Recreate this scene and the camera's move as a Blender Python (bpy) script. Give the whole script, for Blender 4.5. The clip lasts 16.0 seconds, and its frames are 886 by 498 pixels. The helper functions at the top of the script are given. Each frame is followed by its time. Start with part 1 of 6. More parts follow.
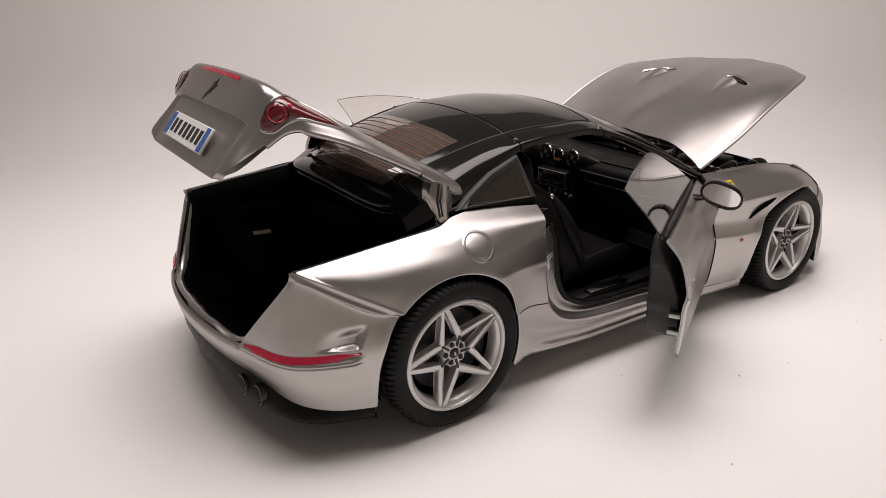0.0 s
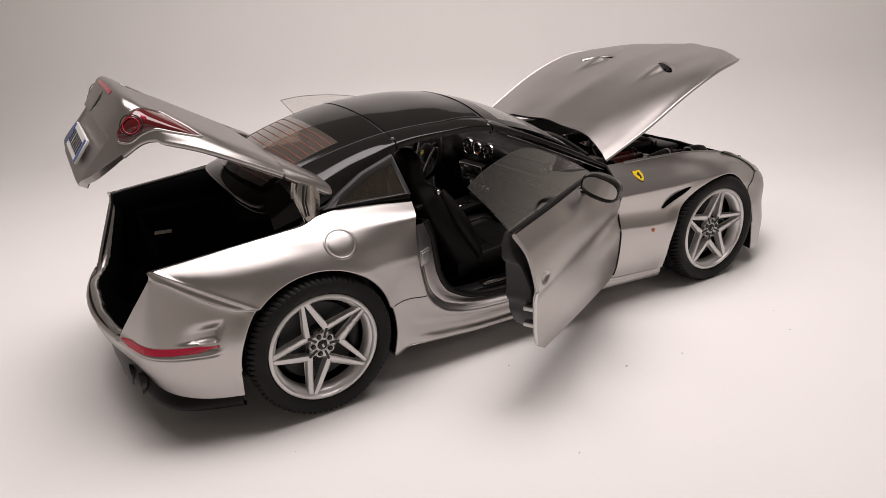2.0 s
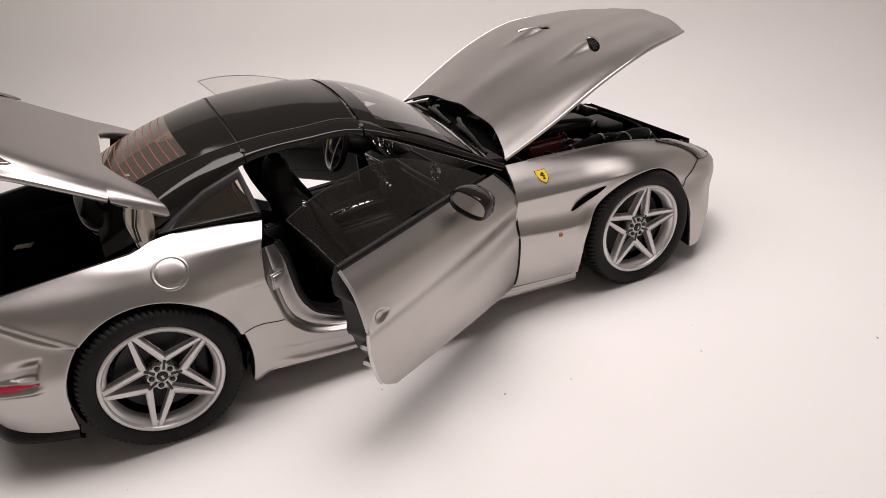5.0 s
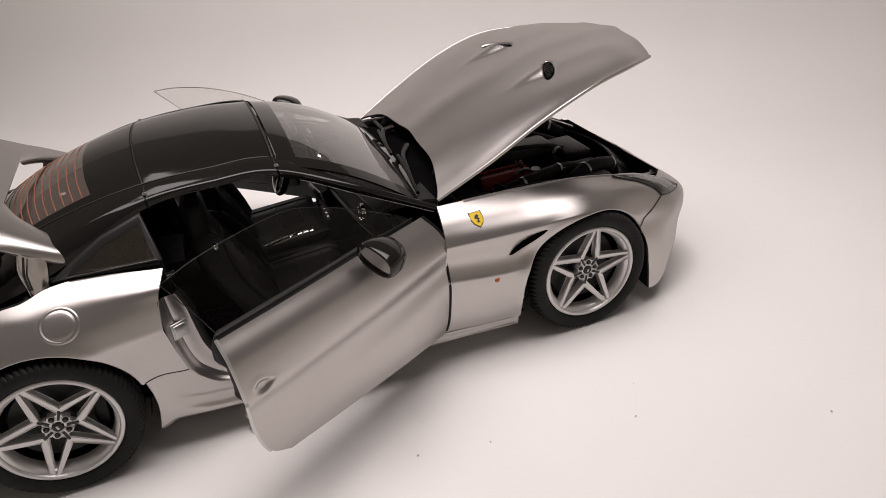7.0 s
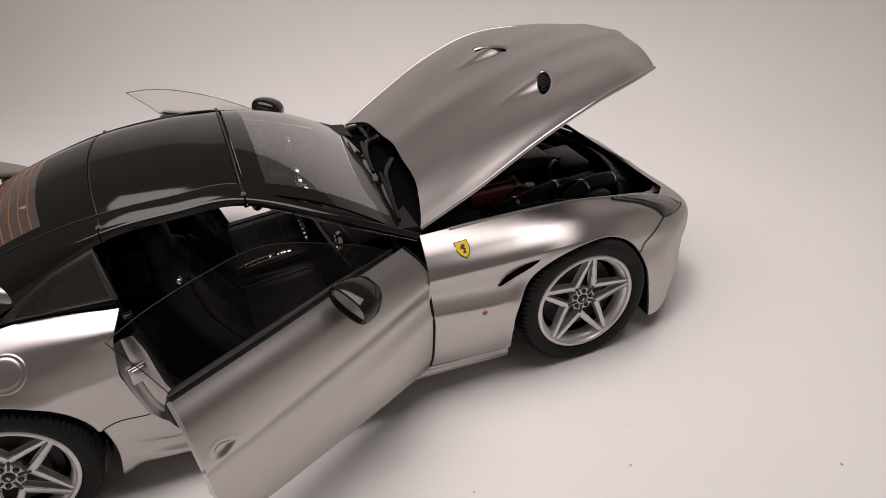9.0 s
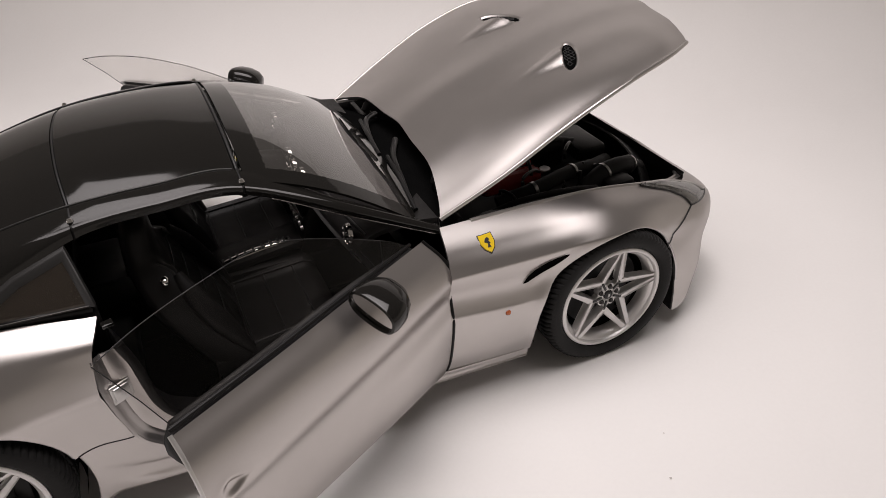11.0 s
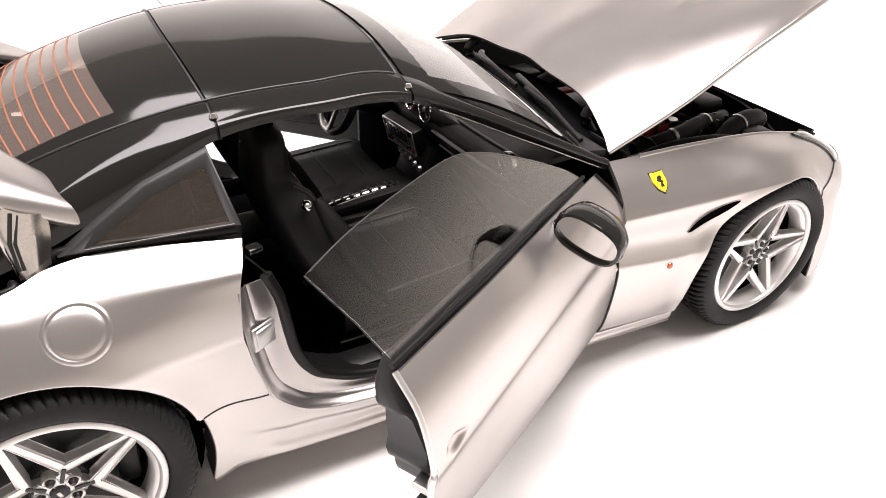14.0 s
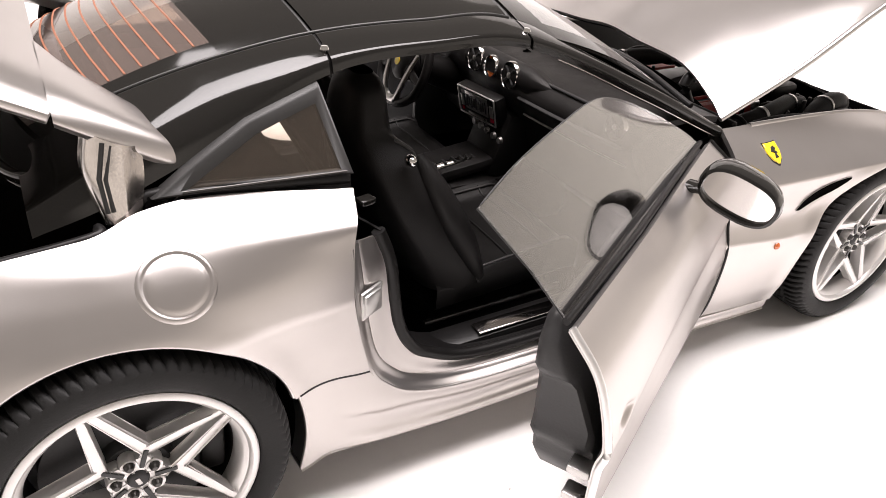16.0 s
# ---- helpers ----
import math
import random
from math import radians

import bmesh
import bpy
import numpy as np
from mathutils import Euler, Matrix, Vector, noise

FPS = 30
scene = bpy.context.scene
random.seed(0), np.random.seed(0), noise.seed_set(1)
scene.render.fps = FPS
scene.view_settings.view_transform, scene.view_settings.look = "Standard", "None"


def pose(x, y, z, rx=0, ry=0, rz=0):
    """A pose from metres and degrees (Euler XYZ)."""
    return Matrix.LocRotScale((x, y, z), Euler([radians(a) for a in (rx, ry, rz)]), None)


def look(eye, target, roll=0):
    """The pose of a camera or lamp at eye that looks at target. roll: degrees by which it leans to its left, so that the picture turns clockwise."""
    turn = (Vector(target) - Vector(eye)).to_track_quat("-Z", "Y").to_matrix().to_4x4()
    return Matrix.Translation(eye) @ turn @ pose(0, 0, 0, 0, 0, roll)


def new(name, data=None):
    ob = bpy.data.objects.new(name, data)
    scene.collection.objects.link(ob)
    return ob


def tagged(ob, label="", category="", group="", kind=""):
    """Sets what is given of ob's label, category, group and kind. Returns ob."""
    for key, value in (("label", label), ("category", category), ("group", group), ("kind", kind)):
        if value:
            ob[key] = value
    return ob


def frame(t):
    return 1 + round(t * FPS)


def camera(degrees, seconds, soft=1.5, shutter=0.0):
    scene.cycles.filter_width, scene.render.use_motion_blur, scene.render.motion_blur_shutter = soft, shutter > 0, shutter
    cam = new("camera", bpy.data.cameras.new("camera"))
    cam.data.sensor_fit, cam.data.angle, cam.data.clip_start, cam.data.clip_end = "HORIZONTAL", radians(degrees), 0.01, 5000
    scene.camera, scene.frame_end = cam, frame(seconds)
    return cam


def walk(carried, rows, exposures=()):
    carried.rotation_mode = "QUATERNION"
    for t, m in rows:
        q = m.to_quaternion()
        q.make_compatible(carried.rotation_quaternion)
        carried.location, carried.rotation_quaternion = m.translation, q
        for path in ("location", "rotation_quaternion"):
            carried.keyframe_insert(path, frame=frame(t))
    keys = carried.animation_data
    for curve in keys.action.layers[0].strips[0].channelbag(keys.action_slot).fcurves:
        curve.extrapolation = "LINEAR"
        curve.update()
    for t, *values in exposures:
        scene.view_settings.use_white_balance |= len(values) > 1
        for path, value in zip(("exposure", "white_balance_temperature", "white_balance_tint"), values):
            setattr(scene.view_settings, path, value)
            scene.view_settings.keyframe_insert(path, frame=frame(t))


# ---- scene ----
cam = camera(64.4, 16.0, soft=0.65)
K = 1 / 18  # a 1:18 scale model: every size below is the full-size car's, in metres
PATH = [
    (0, (-2.966, -3.123, 1.906), (-1.891, -1.596, 1.19), 0.3),
    (0.5, (-2.793, -3.338, 1.938), (-1.751, -1.787, 1.224), -0.5),
    (1, (-2.594, -3.536, 1.966), (-1.579, -1.978, 1.231), -1.0),
    (1.5, (-2.414, -3.654, 1.953), (-1.456, -2.062, 1.211), -2.2),
    (2, (-2.246, -3.721, 1.989), (-1.339, -2.104, 1.237), -2.7),
    (2.5, (-2.128, -3.831, 2.033), (-1.233, -2.202, 1.293), -2.8),
    (3, (-1.898, -3.892, 2.061), (-1.042, -2.267, 1.269), -3.2),
    (3.5, (-1.73, -3.883, 2.089), (-0.915, -2.27, 1.233), -3.4),
    (4, (-1.536, -3.853, 2.129), (-0.759, -2.238, 1.24), -4.2),
    (6.5, (-0.643, -3.695, 2.348), (-0.046, -2.054, 1.373), -5.3),
    (7, (-0.455, -3.682, 2.404), (0.11, -2.043, 1.407), -5.5),
    (7.5, (-0.306, -3.665, 2.429), (0.25, -2.027, 1.425), -5.9),
    (8, (-0.221, -3.687, 2.472), (0.315, -2.045, 1.465), -6.1),
    (8.5, (-0.182, -3.5, 2.469), (0.332, -1.872, 1.428), -5.9),
    (9, (-0.221, -3.375, 2.514), (0.311, -1.772, 1.444), -5.4),
    (11.5, (-0.481, -2.847, 2.331), (0.19, -1.354, 1.182), -2.4),
    (12, (-0.614, -2.773, 2.22), (0.07, -1.288, 1.068), -2.3),
    (12.5, (-0.756, -2.67, 2.148), (-0.06, -1.198, 0.986), -1.3),
    (13, (-0.863, -2.588, 2.107), (-0.124, -1.129, 0.955), 0.1),
    (13.5, (-0.957, -2.499, 2.019), (-0.17, -1.046, 0.892), 1.5),
    (14, (-1.051, -2.408, 1.949), (-0.232, -0.956, 0.845), 2.1),
    (14.5, (-1.166, -2.347, 1.869), (-0.319, -0.883, 0.804), 2.5),
    (15, (-1.252, -2.274, 1.81), (-0.371, -0.821, 0.754), 3.3),
    (15.5, (-1.288, -2.21, 1.733), (-0.392, -0.762, 0.683), 3.9),
    (16, (-1.329, -2.137, 1.67), (-0.443, -0.684, 0.619), 4.0),
]
EXPOSURES = [(0.0, -0.12, 6500, 10), (4.0, -0.08, 6500, 10), (6.5, -0.15, 6500, 10), (9.0, -0.44, 6500, 10), (11.5, -0.12, 6420, 9), (12.0, 0.08, 6400, 9), (12.5, 0.4, 6280, 8.5), (13.0, 0.8, 6320, 8.5), (13.5, 1.18, 6380, 9), (14.5, 1.35, 6380, 9), (16.0, 1.35, 6380, 9)]
walk(cam, [(t, look(K * Vector(eye), K * Vector(to), roll)) for t, eye, to, roll in PATH], EXPOSURES)

# ---- world and lamps ----
world = bpy.data.worlds.new("room_air")
scene.world = world
world.use_nodes = True
wn = world.node_tree
air = wn.nodes["Background"]
air.inputs[0].default_value = (0.30, 0.26, 0.23, 1)
heading = wn.nodes.new("ShaderNodeTexCoord")
rise = wn.nodes.new("ShaderNodeSeparateXYZ")
dim = wn.nodes.new("ShaderNodeMapRange")  # pale walls all round, a dim ceiling
dim.interpolation_type = "SMOOTHSTEP"
for key, value in (("From Min", 0.12), ("From Max", 0.31), ("To Min", 1.50), ("To Max", 0.46)):
    dim.inputs[key].default_value = value
wn.links.new(heading.outputs["Generated"], rise.inputs[0])
wn.links.new(rise.outputs["Z"], dim.inputs["Value"])
wn.links.new(dim.outputs[0], air.inputs[1])


def area_lamp(name, eye, to, size_x, size_y, watts, colour):
    lamp = bpy.data.lights.new(name, "AREA")
    lamp.shape, lamp.size, lamp.size_y, lamp.energy, lamp.color = "RECTANGLE", size_x, size_y, watts, colour
    ob = new(name, lamp)
    ob.matrix_world = look(eye, to)
    return ob


for at, watts, size in (((-0.075, 0.055), 0.66, 0.32), ((0.095, -0.048), 0.54, 0.28)):
    lamp_ob = area_lamp("overhead_lamp", (0, 0, 0.45), (0, 0, 0), size, 0.8 * size, watts, (1.0, 0.91, 0.90))
    lamp_ob.matrix_world = pose(*at, 0.45, 0, 0, -34.3)
    lamp_ob.data.spread = radians(108)

# ---- materials ----


def material(name, colour, rough=0.5, metal=0.0, coat=0.0, spec=0.5, noise_scale=0.0, vary=0.0, bump=0.0, bump_scale=None):
    """Principled surface with two scales of variation; noise scales are per metre of the model itself."""
    m = bpy.data.materials.new(name)
    m.use_nodes = True
    nt = m.node_tree
    b = nt.nodes["Principled BSDF"]
    b.inputs["Base Color"].default_value = (*colour, 1)
    b.inputs["Roughness"].default_value = rough
    b.inputs["Metallic"].default_value = metal
    b.inputs["Coat Weight"].default_value = coat
    b.inputs["Coat Roughness"].default_value = 0.06
    b.inputs["Specular IOR Level"].default_value = spec
    if noise_scale:
        tc = nt.nodes.new("ShaderNodeTexCoord")
        fine = nt.nodes.new("ShaderNodeTexNoise")
        fine.inputs["Scale"].default_value = noise_scale
        fine.inputs["Detail"].default_value = 4
        broad = nt.nodes.new("ShaderNodeTexNoise")
        broad.inputs["Scale"].default_value = noise_scale / 30
        broad.inputs["Detail"].default_value = 3
        nt.links.new(tc.outputs["Object"], fine.inputs["Vector"])
        nt.links.new(tc.outputs["Object"], broad.inputs["Vector"])
        add = nt.nodes.new("ShaderNodeMath")
        add.operation = "ADD"
        nt.links.new(fine.outputs["Fac"], add.inputs[0])
        nt.links.new(broad.outputs["Fac"], add.inputs[1])
        ramp = nt.nodes.new("ShaderNodeMapRange")
        ramp.inputs["From Min"].default_value = 0.6
        ramp.inputs["From Max"].default_value = 1.4
        ramp.inputs["To Min"].default_value = 1 - vary
        ramp.inputs["To Max"].default_value = 1 + vary
        nt.links.new(add.outputs[0], ramp.inputs["Value"])
        mul = nt.nodes.new("ShaderNodeVectorMath")
        mul.operation = "SCALE"
        mul.inputs[0].default_value = colour
        nt.links.new(ramp.outputs[0], mul.inputs["Scale"])
        nt.links.new(mul.outputs[0], b.inputs["Base Color"])
        rr = nt.nodes.new("ShaderNodeMapRange")
        rr.inputs["From Min"].default_value = 0.3
        rr.inputs["From Max"].default_value = 0.7
        rr.inputs["To Min"].default_value = rough * (1 - vary)
        rr.inputs["To Max"].default_value = min(1, rough * (1 + vary))
        nt.links.new(broad.outputs["Fac"], rr.inputs["Value"])
        nt.links.new(rr.outputs[0], b.inputs["Roughness"])
        if bump:
            bp = nt.nodes.new("ShaderNodeBump")
            bp.inputs["Strength"].default_value = bump
            bp.inputs["Distance"].default_value = 0.0002
            nt.links.new(fine.outputs["Fac"], bp.inputs["Height"])
            nt.links.new(bp.outputs[0], b.inputs["Normal"])
    return m


def glass(name, tint, rough=0.0, mix=0.12, power_of=4.0, haze=0.0, milk=(0.3, 0.22, 0.19), gain=0.9):
    """Thin pane: mostly clear, tinted, with a mirror-like sheen."""
    m = bpy.data.materials.new(name)
    m.use_nodes = True
    nt = m.node_tree
    nt.nodes.clear()
    out = nt.nodes.new("ShaderNodeOutputMaterial")
    tr = nt.nodes.new("ShaderNodeBsdfTransparent")
    tr.inputs[0].default_value = (*tint, 1)
    gl = nt.nodes.new("ShaderNodeBsdfGlossy")
    gl.inputs["Roughness"].default_value = rough
    fr = nt.nodes.new("ShaderNodeLayerWeight")
    power = nt.nodes.new("ShaderNodeMath")
    power.operation = "POWER"
    power.inputs[1].default_value = power_of
    nt.links.new(fr.outputs["Facing"], power.inputs[0])
    add = nt.nodes.new("ShaderNodeMath")
    add.operation = "MULTIPLY_ADD"
    add.inputs[1].default_value = gain
    add.inputs[2].default_value = mix
    nt.links.new(power.outputs[0], add.inputs[0])
    mx = nt.nodes.new("ShaderNodeMixShader")
    nt.links.new(add.outputs[0], mx.inputs[0])
    nt.links.new(tr.outputs[0], mx.inputs[1])
    nt.links.new(gl.outputs[0], mx.inputs[2])
    if haze:
        df = nt.nodes.new("ShaderNodeBsdfDiffuse")
        df.inputs[0].default_value = (*milk, 1)
        body = nt.nodes.new("ShaderNodeMixShader")
        body.inputs[0].default_value = haze
        nt.links.new(tr.outputs[0], body.inputs[1])
        nt.links.new(df.outputs[0], body.inputs[2])
        nt.links.new(body.outputs[0], mx.inputs[1])
    nt.links.new(mx.outputs[0], out.inputs[0])
    return m


def flake_paint(name, colour, rough, body, lacquer):
    """Metal-flake paint: a satin metal lobe, a little body colour, and a thin clear lacquer."""
    m = bpy.data.materials.new(name)
    m.use_nodes = True
    nt = m.node_tree
    nt.nodes.clear()
    out = nt.nodes.new("ShaderNodeOutputMaterial")
    tc = nt.nodes.new("ShaderNodeTexCoord")
    fine = nt.nodes.new("ShaderNodeTexNoise")
    fine.inputs["Scale"].default_value = 9000
    broad = nt.nodes.new("ShaderNodeTexNoise")
    broad.inputs["Scale"].default_value = 160
    both_ = nt.nodes.new("ShaderNodeMath")
    both_.operation = "ADD"
    ramp = nt.nodes.new("ShaderNodeMapRange")
    for key, value in (("From Min", 0.6), ("From Max", 1.4), ("To Min", 0.97), ("To Max", 1.03)):
        ramp.inputs[key].default_value = value
    tint = nt.nodes.new("ShaderNodeVectorMath")
    tint.operation = "SCALE"
    tint.inputs[0].default_value = colour
    grain = nt.nodes.new("ShaderNodeMapRange")
    for key, value in (("From Min", 0.3), ("From Max", 0.7), ("To Min", rough * 0.98), ("To Max", rough * 1.02)):
        grain.inputs[key].default_value = value
    for noise, k in ((fine, 0), (broad, 1)):
        nt.links.new(tc.outputs["Object"], noise.inputs["Vector"])
        nt.links.new(noise.outputs["Fac"], both_.inputs[k])
    nt.links.new(both_.outputs[0], ramp.inputs["Value"])
    nt.links.new(ramp.outputs[0], tint.inputs["Scale"])
    nt.links.new(broad.outputs["Fac"], grain.inputs["Value"])
    flake = nt.nodes.new("ShaderNodeBsdfAnisotropic")
    flake.distribution = "BECKMANN"
    nt.links.new(tint.outputs[0], flake.inputs["Color"])
    nt.links.new(grain.outputs[0], flake.inputs["Roughness"])
    matt = nt.nodes.new("ShaderNodeBsdfDiffuse")
    nt.links.new(tint.outputs[0], matt.inputs["Color"])
    base = nt.nodes.new("ShaderNodeMixShader")
    base.inputs[0].default_value = body
    nt.links.new(flake.outputs[0], base.inputs[1])
    nt.links.new(matt.outputs[0], base.inputs[2])
    clear = nt.nodes.new("ShaderNodeBsdfAnisotropic")
    clear.inputs["Roughness"].default_value = 0.10
    fres = nt.nodes.new("ShaderNodeFresnel")
    fres.inputs["IOR"].default_value = 1.4
    gain = nt.nodes.new("ShaderNodeMath")
    gain.operation = "MULTIPLY"
    gain.inputs[1].default_value = lacquer
    nt.links.new(fres.outputs[0], gain.inputs[0])
    coat = nt.nodes.new("ShaderNodeMixShader")
    nt.links.new(gain.outputs[0], coat.inputs[0])
    nt.links.new(base.outputs[0], coat.inputs[1])
    nt.links.new(clear.outputs[0], coat.inputs[2])
    nt.links.new(coat.outputs[0], out.inputs[0])
    return m


SILVER = flake_paint("silver_paint", (0.500, 0.474, 0.461), 0.355, 0.12, 0.25)
SILVER_TRIM = material("silver_satin", (0.62, 0.61, 0.60), 0.30, 0.8, 0.2, noise_scale=5000, vary=0.04)
RIM_SILVER = material("rim_silver", (0.68, 0.665, 0.655), 0.36, 0.55, 0.15, noise_scale=5000, vary=0.05)
BLACK_GLOSS = material("gloss_black_paint", (0.0085, 0.008, 0.0073), 0.07, 0.0, 0.0, 0.42, noise_scale=2500, vary=0.06)
BLACK_TRIM = material("satin_black_plastic", (0.006, 0.0056, 0.0056), 0.38, spec=0.2, noise_scale=5000, vary=0.12, bump=0.08)
GREY_PLASTIC = material("dark_grey_plastic", (0.030, 0.030, 0.031), 0.5, spec=0.3, noise_scale=3000, vary=0.1, bump=0.15)
FRAME_GREY = material("grey_moulding", (0.020, 0.0195, 0.019), 0.45, spec=0.3, noise_scale=3000, vary=0.1, bump=0.1)
LEATHER = material("black_leather", (0.009, 0.0084, 0.0084), 0.45, spec=0.2, noise_scale=7000, vary=0.2, bump=0.2)
CARPET = material("black_flock", (0.004, 0.004, 0.004), 1.0, spec=0.0, noise_scale=4000, vary=0.3, bump=0.8)
RUBBER = material("tyre_rubber", (0.010, 0.0098, 0.0098), 0.65, spec=0.22, noise_scale=3500, vary=0.15, bump=0.2)
CHROME = material("chrome", (0.82, 0.81, 0.80), 0.08, 1.0)
POLISHED = material("polished_steel", (0.55, 0.52, 0.50), 0.14, 1.0, noise_scale=4000, vary=0.2)
STEEL = material("brushed_steel", (0.45, 0.44, 0.43), 0.3, 1.0, noise_scale=6000, vary=0.12)
GREY_STEEL = material("dark_steel", (0.07, 0.067, 0.065), 0.35, 0.9, noise_scale=5000, vary=0.2)
RED_LENS = material("red_lens", (0.10, 0.002, 0.004), 0.10, 0.0, 1.0, noise_scale=2500, vary=0.25)
RED_STRIP = material("red_reflector", (0.45, 0.012, 0.045), 0.25, 0.0, 0.5, noise_scale=4000, vary=0.15)
RED_COVER = material("red_crackle_paint", (0.30, 0.018, 0.015), 0.45, noise_scale=5000, vary=0.2, bump=0.5)
AMBER = material("amber_lens", (0.45, 0.10, 0.02), 0.1, 0.0, 1.0)
YELLOW = material("yellow_enamel", (0.75, 0.52, 0.015), 0.2, 0.0, 0.8)
WHITE_PLATE = material("white_plate", (0.75, 0.75, 0.74), 0.35, noise_scale=3000, vary=0.04)
BLUE_PLATE = material("blue_plate", (0.03, 0.10, 0.36), 0.35)
VOID = material("matt_black_opening", (0.003, 0.003, 0.003), 1.0, spec=0.0)
DARK_MARK = material("black_ink", (0.01, 0.01, 0.01), 0.4)
ORANGE_LINE = material("orange_heating_line", (0.20, 0.066, 0.027), 0.5)
GLASS = glass("clear_pane", (0.93, 0.92, 0.91), 0.03, 0.008, 2.2, gain=0.95)
SCREEN = glass("screen_pane", (0.78, 0.76, 0.74), 0.03, 0.15, 2.5, 0.06, (0.4, 0.38, 0.36))
TINTED = glass("tinted_pane", (0.68, 0.58, 0.52), 0.0, 0.10, 2.0, 0.28, (0.26, 0.19, 0.165))
STITCH = material("grey_piping", (0.035, 0.034, 0.034), 0.5, spec=0.3)
DARK_PANE = glass("dark_pane", (0.78, 0.73, 0.68), 0.0, 0.05, 2.4, 0.06, (0.30, 0.25, 0.20))
LENS = glass("headlamp_lens", (0.75, 0.75, 0.74), 0.05, 0.2)
PAPER = material("white_paper", (0.80, 0.785, 0.77), 0.6, spec=0.25, noise_scale=900, vary=0.015)
DUST = material("dust", (0.50, 0.47, 0.44), 0.9)
LABEL_PAPER = material("label_paper", (0.42, 0.37, 0.33), 0.9, noise_scale=60, vary=0.06)

# ---- mesh tools ----
from mathutils.bvhtree import BVHTree


def spline(pts, t):
    """Point on a Catmull-Rom curve through pts, t from 0 to len(pts) - 1."""
    n = len(pts) - 1
    i = min(max(int(t), 0), n - 1)
    f = t - i
    p1, p2 = Vector(pts[i]), Vector(pts[i + 1])
    p0 = Vector(pts[i - 1]) if i > 0 else 2 * p1 - p2
    p3 = Vector(pts[i + 2]) if i + 2 <= n else 2 * p2 - p1
    return 0.5 * (2 * p1 + (p2 - p0) * f + (2 * p0 - 5 * p1 + 4 * p2 - p3) * f * f + (3 * p1 - p0 - 3 * p2 + p3) * f ** 3)


def net(stations):
    """Surface P(u, v) through a net of points: u runs along the stations, v along the points of each."""
    rails = list(zip(*stations))
    return lambda u, v: spline([spline(r, u) for r in rails], v)


def steps(a, b, n):
    return [a + (b - a) * i / n for i in range(n + 1)]


def skin(P, us, vs, thick=0.0):
    """Sheet of quads over P with its outer side away from the car's middle, thickened inwards; vs is a list, or a function of u that gives one of fixed length."""
    bm = bmesh.new()
    rows = [[bm.verts.new(P(u, v)) for v in (vs(u) if callable(vs) else vs)] for u in us]
    for a, b in zip(rows, rows[1:]):
        for i in range(len(a) - 1):
            q = [a[i], b[i], b[i + 1], a[i + 1]]
            if (q[0].co - q[1].co).length > 1e-6 or (q[2].co - q[3].co).length > 1e-6:
                bm.faces.new(q)
    bmesh.ops.remove_doubles(bm, verts=bm.verts, dist=1e-5)
    return finish(bm, thick)


def finish(bm, thick):
    """Turns a sheet's outer side away from the car's middle and thickens it inwards."""
    bmesh.ops.recalc_face_normals(bm, faces=bm.faces)
    bm.normal_update()
    way = 0.0
    for f in bm.faces:
        c = f.calc_center_median()
        way += f.calc_area() * f.normal.dot(Vector((c.x * 0.2, c.y, c.z - 0.45)))
    if way < 0:
        bmesh.ops.reverse_faces(bm, faces=bm.faces)
        bm.normal_update()
    if thick:
        edge = [e for e in bm.edges if len(e.link_faces) == 1]
        twin = {v: bm.verts.new(v.co - v.normal * abs(thick)) for v in bm.verts[:]}
        for f in bm.faces[:]:
            bm.faces.new([twin[v] for v in reversed(f.verts)])
        for e in edge:
            a, b = e.verts
            f = e.link_faces[0]
            loop = [l for l in f.loops if l.edge == e][0]
            a, b = loop.vert, loop.link_loop_next.vert
            bm.faces.new([b, a, twin[a], twin[b]])
    return bm


def tube(bm, pts, r, sides=10, flat=1.0, up=(0, 0, 1), closed=False):
    """A round or flattened bar along pts, added to bm; r may be a list."""
    pts = [Vector(p) for p in pts]
    rings = []
    n = len(pts)
    for i, p in enumerate(pts):
        a = pts[(i - 1) % n] if closed or i else p
        b = pts[(i + 1) % n] if closed or i < n - 1 else p
        d = (b - a).normalized()
        s = d.cross(Vector(up))
        s = (s if s.length > 1e-4 else d.cross(Vector((1, 0.1, 0)))).normalized()
        w = s.cross(d)
        rad = r[i] if isinstance(r, (list, tuple)) else r
        rings.append([bm.verts.new(p + s * rad * math.cos(k * math.tau / sides) + w * rad * flat * math.sin(k * math.tau / sides)) for k in range(sides)])
    pairs = list(zip(rings, rings[1:])) + ([(rings[-1], rings[0])] if closed else [])
    for a, b in pairs:
        for k in range(sides):
            bm.faces.new([a[k], a[(k + 1) % sides], b[(k + 1) % sides], b[k]])
    if not closed:
        bm.faces.new(rings[0][::-1])
        bm.faces.new(rings[-1])
    return bm


def bar(pts, r, sides=10, flat=1.0, up=(0, 0, 1), closed=False):
    bm = tube(bmesh.new(), pts, r, max(sides, 10), flat, up, closed)
    bmesh.ops.recalc_face_normals(bm, faces=bm.faces)
    return bm


def curve_pts(pts, n):
    return [spline(pts, t) for t in steps(0, len(pts) - 1, n)]


